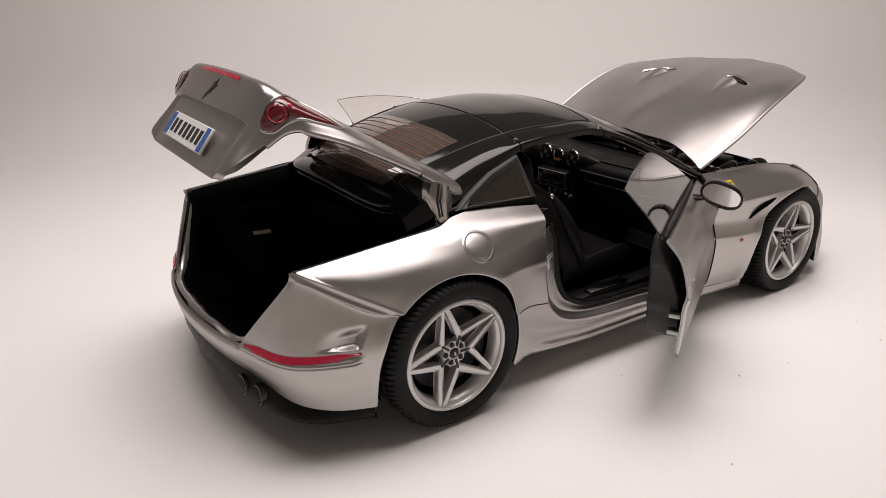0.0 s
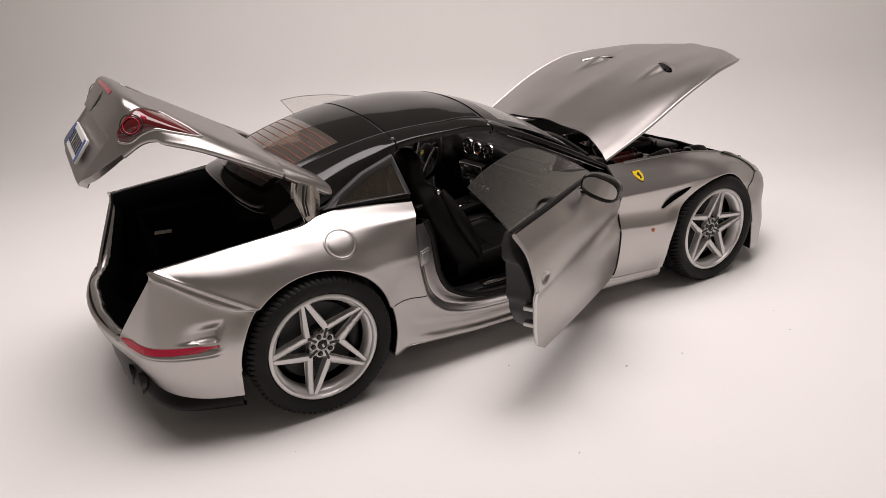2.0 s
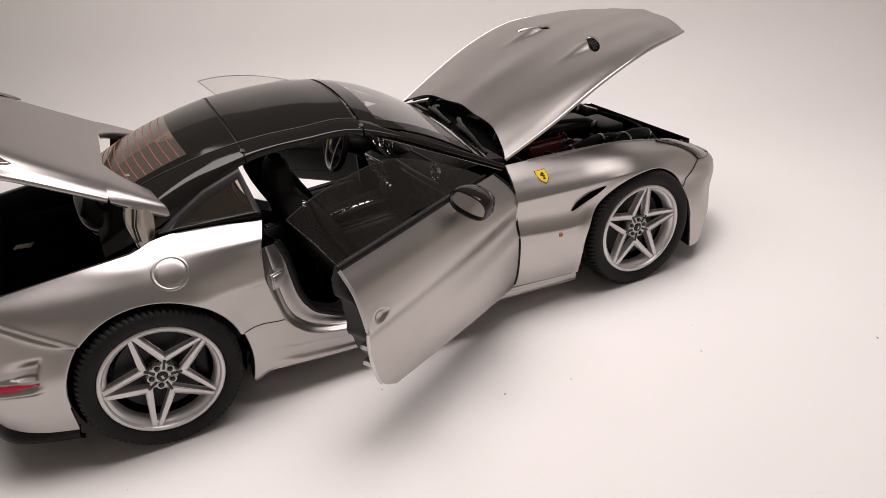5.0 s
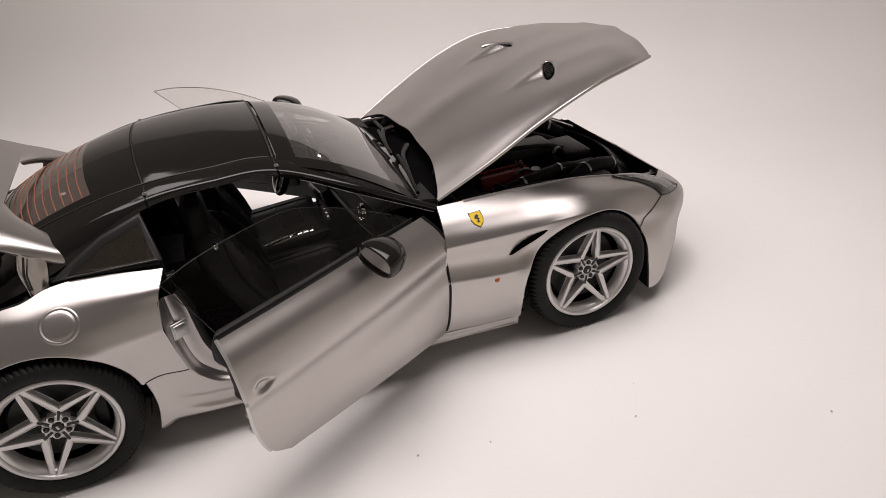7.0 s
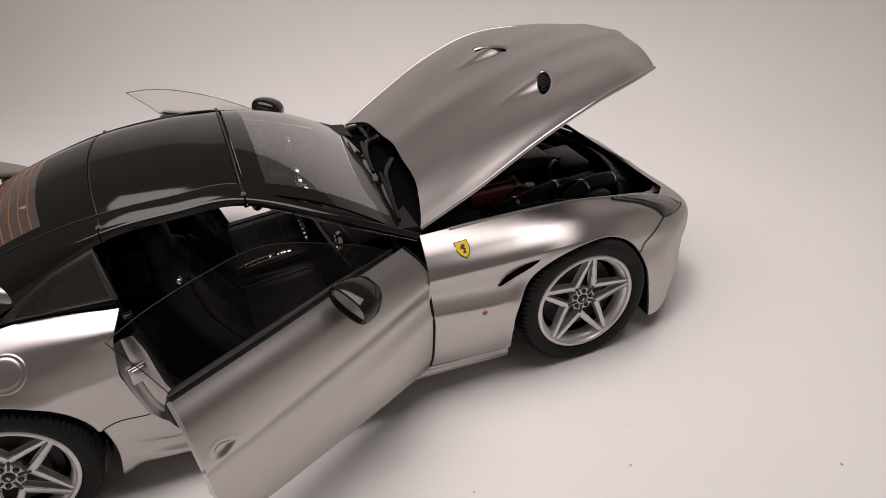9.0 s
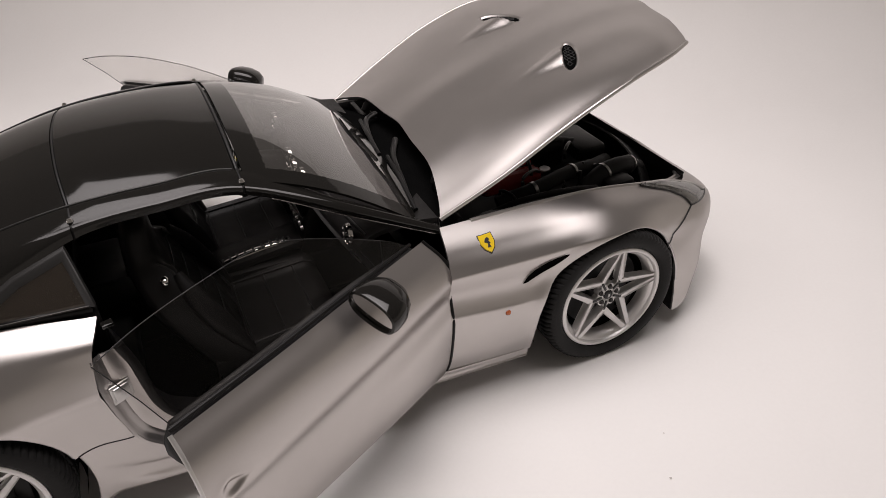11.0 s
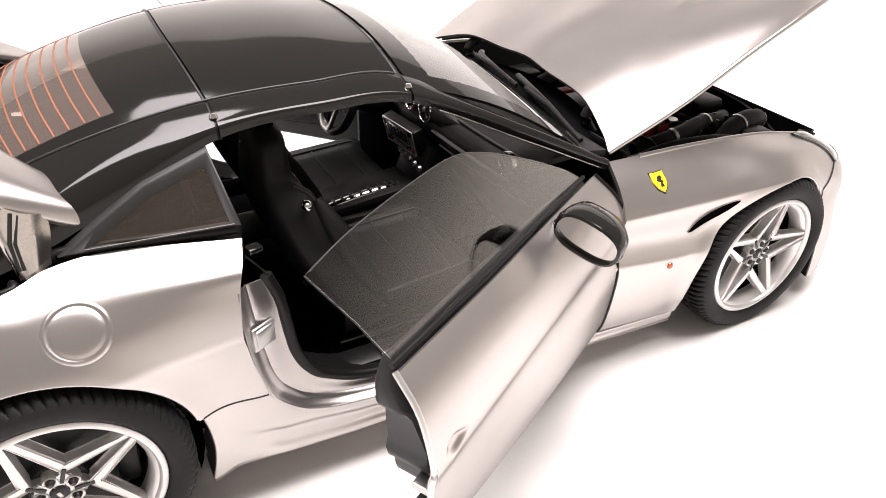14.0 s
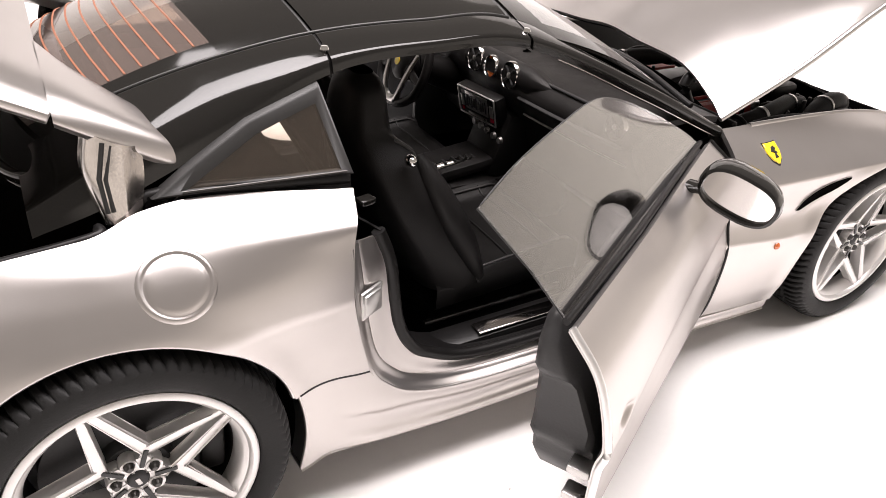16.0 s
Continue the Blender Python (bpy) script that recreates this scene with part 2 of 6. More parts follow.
def box(size, at, bevel=0.01, turn=None, segs=2):
    bm = bmesh.new()
    bmesh.ops.create_cube(bm, size=1)
    bmesh.ops.scale(bm, vec=size, verts=bm.verts)
    if bevel:
        bmesh.ops.bevel(bm, geom=bm.edges[:], offset=bevel, segments=segs, profile=0.5, affect="EDGES")
    bm.transform(Matrix.Translation(at) @ (turn or Matrix()))
    return bm


def lathe(profile, n, axis="y", at=(0, 0, 0), closed=False):
    """Turns (radius, along) points round the axis."""
    bm = bmesh.new()
    rings = []
    for k in range(n):
        a = k * math.tau / n
        ring = []
        for r, h in profile:
            c, s = r * math.cos(a), r * math.sin(a)
            ring.append(bm.verts.new({"y": (c, h, s), "z": (c, s, h), "x": (h, c, s)}[axis]))
        rings.append(ring)
    m = len(profile)
    for k in range(n):
        a, b = rings[k], rings[(k + 1) % n]
        for i in range(m if closed else m - 1):
            bm.faces.new([a[i], b[i], b[(i + 1) % m], a[(i + 1) % m]])
    bmesh.ops.remove_doubles(bm, verts=bm.verts, dist=1e-6)
    bmesh.ops.recalc_face_normals(bm, faces=bm.faces)
    bm.transform(Matrix.Translation(at))
    return bm


def prism(outline, thick, m=None, bevel=0.0):
    """Extrudes an outline of (a, b) points by thick along +z, then puts it at m."""
    bm = bmesh.new()
    f = bm.faces.new([bm.verts.new((a, b, 0)) for a, b in outline])
    r = bmesh.ops.extrude_face_region(bm, geom=[f])
    bmesh.ops.translate(bm, vec=(0, 0, thick), verts=[v for v in r["geom"] if isinstance(v, bmesh.types.BMVert)])
    bmesh.ops.recalc_face_normals(bm, faces=bm.faces)
    if bevel:
        bmesh.ops.bevel(bm, geom=bm.edges[:], offset=bevel, segments=1, affect="EDGES")
    if m:
        bm.transform(m)
    return bm


def join(*bms):
    """One bmesh out of several."""
    out = bms[0]
    for b in bms[1:]:
        me = bpy.data.meshes.new("joint")
        b.to_mesh(me)
        out.from_mesh(me)
        b.free()
        bpy.data.meshes.remove(me)
    return out


def flipped(bm):
    """The mirror image across the car's length."""
    bmesh.ops.scale(bm, vec=(1, -1, 1), verts=bm.verts)
    bmesh.ops.reverse_faces(bm, faces=bm.faces)
    return bm


def part(name, bm, mat, parent=None, label="", sharp=44, scale=K):
    """One mesh object, brought to the model's size, under its thing or part."""
    bmesh.ops.scale(bm, vec=(scale,) * 3, verts=bm.verts)
    me = bpy.data.meshes.new(name)
    bm.to_mesh(me)
    bm.free()
    me.shade_smooth()
    me.set_sharp_from_angle(angle=radians(sharp))
    me.materials.append(mat)
    ob = new(name, me)
    ob.parent = parent
    return tagged(ob, label) if label else ob


def both(name, make, mat, parent, label="", sharp=44):
    """The same part on the car's right and, mirrored, on its left."""
    return part(name, make(), mat, parent, label, sharp), part(name, flipped(make()), mat, parent, label, sharp)

# ---- the setting ----
def sweep():
    """White paper: lies flat, bends up behind the car and stands as the backdrop."""
    n, t = Vector((0.563, 0.826, 0)), Vector((0.826, -0.563, 0))
    prof = [(-10, 0), (-6, 0), (-2, 0), (0, 0), (1.5, 0), (2.6, 0), (2.9, 0.004)]
    prof += [(2.9 + 1.1 * math.sin(a), 1.1 * (1 - math.cos(a))) for a in steps(0.1, radians(78), 14)]
    d, z = prof[-1]
    prof += [(d + 0.213 * h, z + h) for h in (0.6, 1.3, 2.0, 2.7, 3.4)]
    return skin(lambda u, v: n * prof[int(v)][0] + t * u + Vector((0, 0, prof[int(v)][1])), steps(-16, 5.2, 8), range(len(prof)))


paper = part("backdrop", sweep(), PAPER)
tagged(paper, "white seamless paper sweep under and behind the model car", "backdrop", kind="structure")

# ---- the car's shell ----
car = new("model_car")
tagged(car, "silver die-cast model sports car with black roof, everything open", "model car")

REAR_ARCH, FRONT_ARCH = (-1.335, 0.352, 0.385), (1.316, 0.310, 0.398)

# each station: bottom, low, waist, below the crease, crease, shoulder, top edge
REAR_NET = [
    [(-0.757, -0.880, 0.438), (-0.770, -0.882, 0.50), (-0.784, -0.885, 0.56), (-0.797, -0.890, 0.64), (-0.803, -0.892, 0.70), (-0.782, -0.846, 0.835), (-0.742, -0.735, 0.900)],
    [(-0.95, -0.884, 0.436), (-0.95, -0.888, 0.50), (-0.95, -0.895, 0.56), (-0.95, -0.905, 0.64), (-0.95, -0.905, 0.70), (-0.95, -0.852, 0.826), (-0.95, -0.725, 0.908)],
    [(-1.335, -0.90, 0.25), (-1.335, -0.92, 0.36), (-1.335, -0.928, 0.48), (-1.335, -0.932, 0.61), (-1.335, -0.936, 0.69), (-1.335, -0.868, 0.805), (-1.335, -0.73, 0.893)],
    [(-1.722, -0.868, 0.205), (-1.722, -0.888, 0.35), (-1.72, -0.903, 0.49), (-1.68, -0.878, 0.612), (-1.665, -0.893, 0.640), (-1.675, -0.845, 0.76), (-1.69, -0.725, 0.858)],
    [(-2.00, -0.75, 0.245), (-2.03, -0.772, 0.37), (-2.035, -0.768, 0.48), (-1.97, -0.745, 0.745), (-1.955, -0.755, 0.785), (-1.968, -0.735, 0.81), (-1.978, -0.712, 0.829)],
    [(-2.12, -0.47, 0.315), (-2.16, -0.48, 0.40), (-2.15, -0.49, 0.475), (-2.02, -0.665, 0.745), (-2.00, -0.685, 0.785), (-1.995, -0.693, 0.81), (-1.988, -0.700, 0.829)],
]
FRONT_NET = [
    [(0.455, -0.870, 0.195), (0.465, -0.895, 0.30), (0.485, -0.906, 0.48), (0.51, -0.876, 0.595), (0.525, -0.892, 0.702), (0.538, -0.830, 0.785), (0.55, -0.735, 0.857)],
    [(0.905, -0.872, 0.165), (0.91, -0.900, 0.28), (0.935, -0.922, 0.45), (0.955, -0.895, 0.565), (0.955, -0.908, 0.694), (0.955, -0.832, 0.770), (0.955, -0.715, 0.836)],
    [(1.335, -0.88, 0.30), (1.335, -0.91, 0.42), (1.335, -0.930, 0.56), (1.335, -0.937, 0.64), (1.335, -0.928, 0.708), (1.335, -0.838, 0.772), (1.335, -0.70, 0.804)],
    [(1.720, -0.910, 0.104), (1.715, -0.905, 0.24), (1.70, -0.888, 0.40), (1.69, -0.855, 0.51), (1.69, -0.842, 0.585), (1.69, -0.775, 0.680), (1.65, -0.675, 0.740)],
    [(1.93, -0.80, 0.175), (1.965, -0.79, 0.255), (1.98, -0.765, 0.36), (2.01, -0.745, 0.46), (2.01, -0.705, 0.535), (1.955, -0.645, 0.60), (1.89, -0.57, 0.645)],
    [(2.12, -0.49, 0.19), (2.16, -0.49, 0.25), (2.20, -0.485, 0.34), (2.225, -0.485, 0.43), (2.210, -0.475, 0.49), (2.12, -0.435, 0.548), (2.05, -0.41, 0.585)],
    [(2.19, 0.0, 0.19), (2.23, 0.0, 0.25), (2.26, 0.0, 0.34), (2.255, 0.0, 0.42), (2.22, 0.0, 0.475), (2.18, 0.0, 0.525), (2.12, 0.0, 0.565)],
]
TOP = 6


def smooth(a, b, x):
    t = min(max((x - a) / (b - a), 0), 1)
    return t * t * (3 - 2 * t)


def flared(P, arch, lift):
    """The surface with a raised lip round its wheel arch."""
    cx, cz, r = arch

    def Q(u, v):
        p = P(u, v)
        d = math.hypot(p.x - cx, max(p.z - cz, -0.1)) - r
        if d > -0.02:
            p.y -= lift * math.exp(-(d / 0.040) ** 2)
        return p
    return Q


def rear_folded(P):
    """Adds the crease over the bumper, the notch above its red strip and the strip's ledge."""
    def Q(u, v):
        p = P(u, v)
        if u < 3 and p.z > 0.78:
            p.y -= 0.022 * math.exp(-((p.z - 0.868) / 0.034) ** 2) * (1 - smooth(1.9, 2.9, u))
        if 0 < u < 2 and v > 4.6:
            g = math.exp(-((p.x + 1.13) / 0.20) ** 2) * (1 - smooth(1.7, 2.0, u)) * smooth(4.6, 6, v)
            p += Vector((0, 0.036, 0.021)) * g
        if 2.3 < u < 5:
            d = p.z - (0.829 - 0.553 * (p.x + 1.978))
            on = smooth(2.45, 2.75, u) * (1 - smooth(4.0, 4.4, u))
            p.y -= on * (0.005 * math.exp(-(d / 0.007) ** 2) - 0.006 * math.exp(-((d + 0.020) / 0.013) ** 2))
        if 3.0 < u < 5 and p.z < 0.66:
            s = -1.742 + 0.548 * (p.z - 0.597) - p.x
            p.y += 0.034 * smooth(0, 0.014, s) * (1 - smooth(0.03, 0.19, s)) * smooth(0.507, 0.519, p.z) * (1 - smooth(0.545, 0.605, p.z))
            ledge = math.exp(-((p.z - 0.460) / 0.015) ** 2)
            p += Vector((-0.35, -0.65, 0)) * 0.026 * ledge * smooth(3.12, 3.3, u)
        return p
    return Q


def wing_vented(P):
    """Adds the shoulder fold, the fold below it and the scooped air outlet behind the front wheel."""
    def Q(u, v):
        p = P(u, v)
        fade = 1 - smooth(1.2, 2.2, u)
        p += Vector((0, -0.6, 0.4)) * 0.009 * math.exp(-abs(v - 4) / 0.16) * fade
        p.y -= 0.006 * math.exp(-abs(v - 2.25) / 0.14) * (1 - smooth(0.7, 1.1, u))
        s = (p.x - 0.862) / 0.195
        if 0 < s < 1 and p.y < -0.8:
            mid, half = 0.583 + 0.092 * s, 0.030 * math.sin(math.pi * (0.12 + 0.88 * s) ** 0.6) + 0.002
            p.y += 0.010 * (1 - smooth(0.3 * half, 1.5 * half, abs(p.z - mid))) * math.sin(math.pi * s)
        return p
    return Q


rear_skin = rear_folded(flared(net(REAR_NET), REAR_ARCH, 0.006))
front_skin = wing_vented(flared(net(FRONT_NET), FRONT_ARCH, 0.011))
nose_skin = net(FRONT_NET)


def arch_cut(P, us, vs, arch, lean=0.0, thick=0.014, start=-2):
    """Panel over P with the wheel arch cut out: a half circle that runs on downwards on both sides."""
    cx, cz, r = arch
    rows = [[P(u, v) for v in vs] for u in us]

    def reach(z):
        return r + lean * max(0, cz - z)

    def inside(p):
        return math.hypot(p.x - cx, p.z - cz) < r if p.z >= cz else abs(p.x - cx) < reach(p.z)

    def snap(p):
        if p.z >= cz:
            d = Vector((p.x - cx, 0, p.z - cz)).normalized() * r
            return Vector((cx + d.x, p.y, cz + d.z))
        return Vector((cx + math.copysign(reach(p.z), p.x - cx), p.y, p.z))
    flags = [[inside(p) for p in row] for row in rows]
    spots = [(P(u, v), u, v) for u in us[::3] for v in vs[::3]]

    def level(x, z):
        """The surface's y at this x and z."""
        _, u, v = min(spots, key=lambda s: (s[0].x - x) ** 2 + (s[0].z - z) ** 2)
        for _ in range(8):
            p, a, b = P(u, v), P(u + 1e-3, v), P(u, v + 1e-3)
            j = [[(a.x - p.x) * 1e3, (b.x - p.x) * 1e3], [(a.z - p.z) * 1e3, (b.z - p.z) * 1e3]]
            det = j[0][0] * j[1][1] - j[0][1] * j[1][0]
            if abs(det) < 1e-9:
                break
            ex, ez = x - p.x, z - p.z
            u = min(max(u + (ex * j[1][1] - ez * j[0][1]) / det, us[0]), us[-1])
            v = min(max(v + (ez * j[0][0] - ex * j[1][0]) / det, vs[0]), vs[-1])
        return P(u, v).y
    angles = steps(radians(start), radians(182), 60)
    lip = [level(cx + r * math.cos(a), cz + r * math.sin(a)) for a in angles]
    bm = bmesh.new()
    made = {}

    def vert(i, k):
        if (i, k) not in made:
            p = rows[i][k]
            if flags[i][k]:
                p = snap(p)
                p.y = level(p.x, p.z)
            made[i, k] = bm.verts.new(p)
        return made[i, k]
    for i in range(len(us) - 1):
        for k in range(len(vs) - 1):
            ids = ((i, k), (i + 1, k), (i + 1, k + 1), (i, k + 1))
            if not all(flags[a][b] for a, b in ids):
                bm.faces.new([vert(a, b) for a, b in ids])
    bmesh.ops.remove_doubles(bm, verts=bm.verts, dist=0.0008)
    bm = finish(bm, thick)
    tube(bm, [(cx + (r - 0.002) * math.cos(a), y + 0.008, cz + (r - 0.002) * math.sin(a)) for a, y in zip(angles, lip)], 0.007, 8, 1.0, (0, 1, 0))
    return bm


def normal(P, u, v, e=1e-3):
    return (P(u + e, v) - P(u - e, v)).cross(P(u, v + e) - P(u, v - e)).normalized()


def outward(P, u, v, d):
    """The point at height d over the surface, on its outer side."""
    p, n = P(u, v), normal(P, u, v)
    side = Vector((p.x * 0.2, p.y, p.z - 0.45))
    return p + n * (d if n.dot(side) > 0 else -d)


both("rear_quarter_panel", lambda: arch_cut(rear_skin, steps(0, 2.3, 62)[:-1] + steps(2.3, 3, 36)[:-1] + steps(3, 4, 56)[:-1] + steps(4, 5, 16), steps(0, 1.3, 10)[:-1] + steps(1.3, 3.1, 72)[:-1] + steps(3.1, 4.6, 44)[:-1] + steps(4.6, TOP, 20), REAR_ARCH, start=13), SILVER, car, sharp=50)
both("front_wing", lambda: arch_cut(front_skin, steps(0, 0.7, 12)[:-1] + steps(0.7, 1.3, 36)[:-1] + steps(1.3, 3, 54), steps(0, TOP, 96), FRONT_ARCH, 0.03), SILVER, car, sharp=50)
part("front_bumper", join(*(f(skin(nose_skin, steps(3.0, 6, 40), steps(0, TOP, 30), -0.014)) for f in (lambda b: b, flipped))), SILVER, car)
tail_skin = net([[(p[0] - 0.075 * (1 - (1 - f) ** 2), p[1] * (1 - f), p[2] + 0.02 * f * (i == 0)) for i, p in enumerate(REAR_NET[5][:3])] for f in (0, 0.25, 0.5, 0.75, 1)])


def tail_ledged(u, v):
    p = tail_skin(u, v)
    p.x -= 0.02 * math.exp(-((p.z - 0.460) / 0.015) ** 2)
    return p


part("rear_bumper", join(*(f(skin(tail_ledged, steps(0, 4, 16), steps(0, 2, 16), -0.014)) for f in (lambda b: b, flipped))), SILVER, car)

# black diffuser below the rear bumper
DIFFUSER = [[(-1.715, -0.860, 0.142), (-1.73, -0.868, 0.165), (-1.722, -0.856, 0.21)], [(-1.985, -0.748, 0.152), (-2.012, -0.760, 0.180), (-1.985, -0.735, 0.25)],
            [(-2.105, -0.475, 0.178), (-2.138, -0.482, 0.215), (-2.090, -0.46, 0.325)], [(-2.145, -0.2, 0.185), (-2.175, -0.2, 0.225), (-2.12, -0.2, 0.34)], [(-2.155, 0, 0.185), (-2.185, 0, 0.225), (-2.13, 0, 0.345)]]
part("rear_diffuser", join(*(f(skin(net(DIFFUSER), steps(0, 4, 26), steps(0, 2, 8), -0.02)) for f in (lambda b: b, flipped))), BLACK_TRIM, car, "satin black lower bumper")
for y in (-0.535, -0.42, 0.42, 0.535):
    pipe = part("exhaust_pipe", lathe([(0.038, 0.0), (0.040, 0.20), (0.047, 0.20), (0.050, 0.19), (0.050, 0.0)], 24, "x", (-2.118 - 0.025 * (abs(y) < 0.5), y, 0.228), True), GREY_STEEL, car, "dark steel tailpipe")
    part("bore", lathe([(0.0, 0.05), (0.0405, 0.05)], 20, "x", (-2.118 - 0.025 * (abs(y) < 0.5), y, 0.228)), VOID, pipe, "black inside of the pipe")
part("underbody", box((3.9, 1.16, 0.03), (0.02, 0, 0.145), 0.01), BLACK_TRIM, car)
part("underbody", box((1.70, 1.56, 0.03), (0.02, 0, 0.150), 0.01), BLACK_TRIM, car)
part("underbody", box((0.36, 1.10, 0.03), (1.84, 0, 0.135), 0.01), BLACK_TRIM, car)

# sill below the door: a long scoop under a rising crest, and a pointed tail at the wheel
APERTURE = [(-0.95, 0.437), (-0.92, 0.438), (-0.885, 0.438), (-0.85, 0.439), (-0.80, 0.440), (-0.757, 0.440), (-0.715, 0.378), (-0.62, 0.312), (-0.42, 0.272), (0.0, 0.248), (0.455, 0.200), (0.905, 0.163)]
SILL_LOW = [(-0.96, 0.156), (-0.935, 0.160), (-0.905, 0.178), (-0.87, 0.191), (-0.70, 0.174), (-0.50, 0.156), (-0.30, 0.151), (0.455, 0.150), (0.92, 0.122)]


def level_at(line, x):
    for (xa, za), (xb, zb) in zip(line, line[1:]):
        if x <= xb:
            return za + (zb - za) * (x - xa) / (xb - xa)
    return line[-1][1]


def sill_station(x, top):
    low = level_at(SILL_LOW, x)
    k = 0.62 * smooth(-0.93, -0.70, x) * (1 - smooth(0.25, 0.60, x))
    crest = min(low + (0.285 - low) * smooth(-0.93, -0.66, x), low + 0.80 * (top - low))
    front = 1 - 0.6 * smooth(0.1, 0.85, x)
    even = lambda f: low + f * (top - low)
    bow = 0.020 * (1 - smooth(-0.95, -0.90, x))
    spots = [(-0.74, low - 0.035), (-0.862 - 0.010 * k, low - 0.010), (-0.868 - 0.018 * k, low), (-0.871 - 0.015 * k, even(0.14) * (1 - k) + k * (low + 0.014)),
             (-0.873 + 0.006 * k * front, even(0.3) * (1 - k) + k * (low + 0.40 * (crest - low))), (-0.874 + 0.012 * k * front, even(0.5) * (1 - k) + k * (low + 0.74 * (crest - low))),
             (-0.875 - 0.004 * k, even(0.75) * (1 - k) + k * crest), (-0.875, top), (-0.862, top + 0.03 * (1 - smooth(-0.80, -0.70, x)))]
    return [(x + bow * math.sin(math.pi * min(max((z - 0.16) / 0.28, 0), 1)), y, z) for y, z in spots]


sill_skin = net([sill_station(x, z) for x, z in APERTURE])
both("sill", lambda: skin(sill_skin, steps(0, 5, 50)[:-1] + steps(5, 11, 60), steps(0, 8, 48), -0.012), SILVER, car)
both("sill_edge", lambda: bar([sill_skin(0, v) + Vector((0.003, 0.006, 0)) for v in steps(2, 7, 24)], 0.007, 10, 1.0, (0, 1, 0)), SILVER, car)
both("arch_return", lambda: skin(lambda u, v: sill_skin(0, u) + Vector((0.002, 0.012 + 0.16 * v, 0)), steps(1.6, 7.4, 20), steps(0, 1, 3)), BLACK_TRIM, car)
both("panel_gap", lambda: bar([rear_skin(u, 0) + Vector((0, 0.0005, 0)) for u in steps(0, 0.99, 12)], 0.0030, 6), DARK_MARK, car)

# door aperture: silver jamb and black seal
JAMB = [(-0.796, -0.866, 0.808), (-0.800, -0.888, 0.70), (-0.783, -0.882, 0.56), (-0.757, -0.878, 0.441), (-0.715, -0.874, 0.377), (-0.62, -0.874, 0.311), (-0.42, -0.874, 0.271), (0.0, -0.874, 0.247), (0.455, -0.874, 0.20)]
JAMB_IN = [(-0.715, -0.815, 0.800), (-0.688, -0.825, 0.715), (-0.672, -0.825, 0.59), (-0.658, -0.825, 0.51), (-0.625, -0.825, 0.435), (-0.565, -0.825, 0.378), (-0.40, -0.822, 0.315), (0.0, -0.82, 0.295), (0.44, -0.82, 0.285)]


def jamb(u, v):
    a, b = spline(JAMB, u), spline(JAMB_IN, u)
    p = a.lerp(b, v)
    p.y = a.y + (b.y - a.y) * (smooth(0.0, 0.28, v) * 0.55 + smooth(0.30, 0.36, v) * 0.2 + smooth(0.4, 1.0, v) * 0.25)
    return p


both("door_jamb", lambda: skin(jamb, steps(0, 8, 64), steps(0, 1, 16), 0.006), SILVER, car)
both("door_seal", lambda: bar(curve_pts([(p[0] + 0.010, p[1] + 0.006, p[2] + 0.008) for p in JAMB_IN], 60), 0.018, 10), BLACK_TRIM, car, "black rubber door seal")
both("inner_jamb", lambda: skin(lambda u, v: spline(JAMB_IN, u) + Vector((0.012 - 0.03 * v, 0.13 * v, 0.012 - 0.01 * v)), steps(0, 8, 50), steps(0, 1, 4), 0.006), BLACK_TRIM, car)
both("door_catch", lambda: join(box((0.078, 0.010, 0.080), (-0.742, -0.853, 0.640), 0.004, Matrix.Rotation(radians(27), 4, "Z")), box((0.060, 0.016, 0.060), (-0.742, -0.856, 0.640), 0.006, Matrix.Rotation(radians(27), 4, "Z"))), SILVER_TRIM, car, "silver block catch")
both("door_striker", lambda: box((0.042, 0.034, 0.016), (-0.718, -0.765, 0.872), 0.005, Matrix.Rotation(radians(14), 4, "Z")), BLACK_GLOSS, car, "small gloss black striker over the jamb")
both("sill_plate", lambda: box((0.30, 0.05, 0.008), (-0.20, -0.752, 0.347), 0.003), POLISHED, car, "worn steel sill plate")
both("shoulder_trim", lambda: bar(curve_pts([(-0.745, -0.722, 0.920), (-0.95, -0.698, 0.930), (-1.15, -0.668, 0.932), (-1.27, -0.655, 0.905)], 16), 0.016, 8), BLACK_TRIM, car)

both("wing_return", lambda: skin(lambda u, v: front_skin(0.0, v).lerp(Vector((front_skin(0.0, v).x + 0.06, front_skin(0.0, v).y + 0.16, front_skin(0.0, v).z)), u) + Vector((0.002, 0.012, 0)), steps(0, 1, 5), steps(0, TOP - 0.2, 30)), SILVER, car)

# fuel flap
def locate(P, x, z, u0, u1, v0, v1):
    """Parameters of the surface point that has this x and z."""
    best = min(((P(u, v).x - x) ** 2 + (P(u, v).z - z) ** 2, u, v) for u in steps(u0, u1, 60) for v in steps(v0, v1, 60))
    return best[1], best[2]


quarter_form = BVHTree.FromBMesh(skin(rear_skin, steps(0.6, 2.4, 60), steps(3.6, 5.95, 60)))


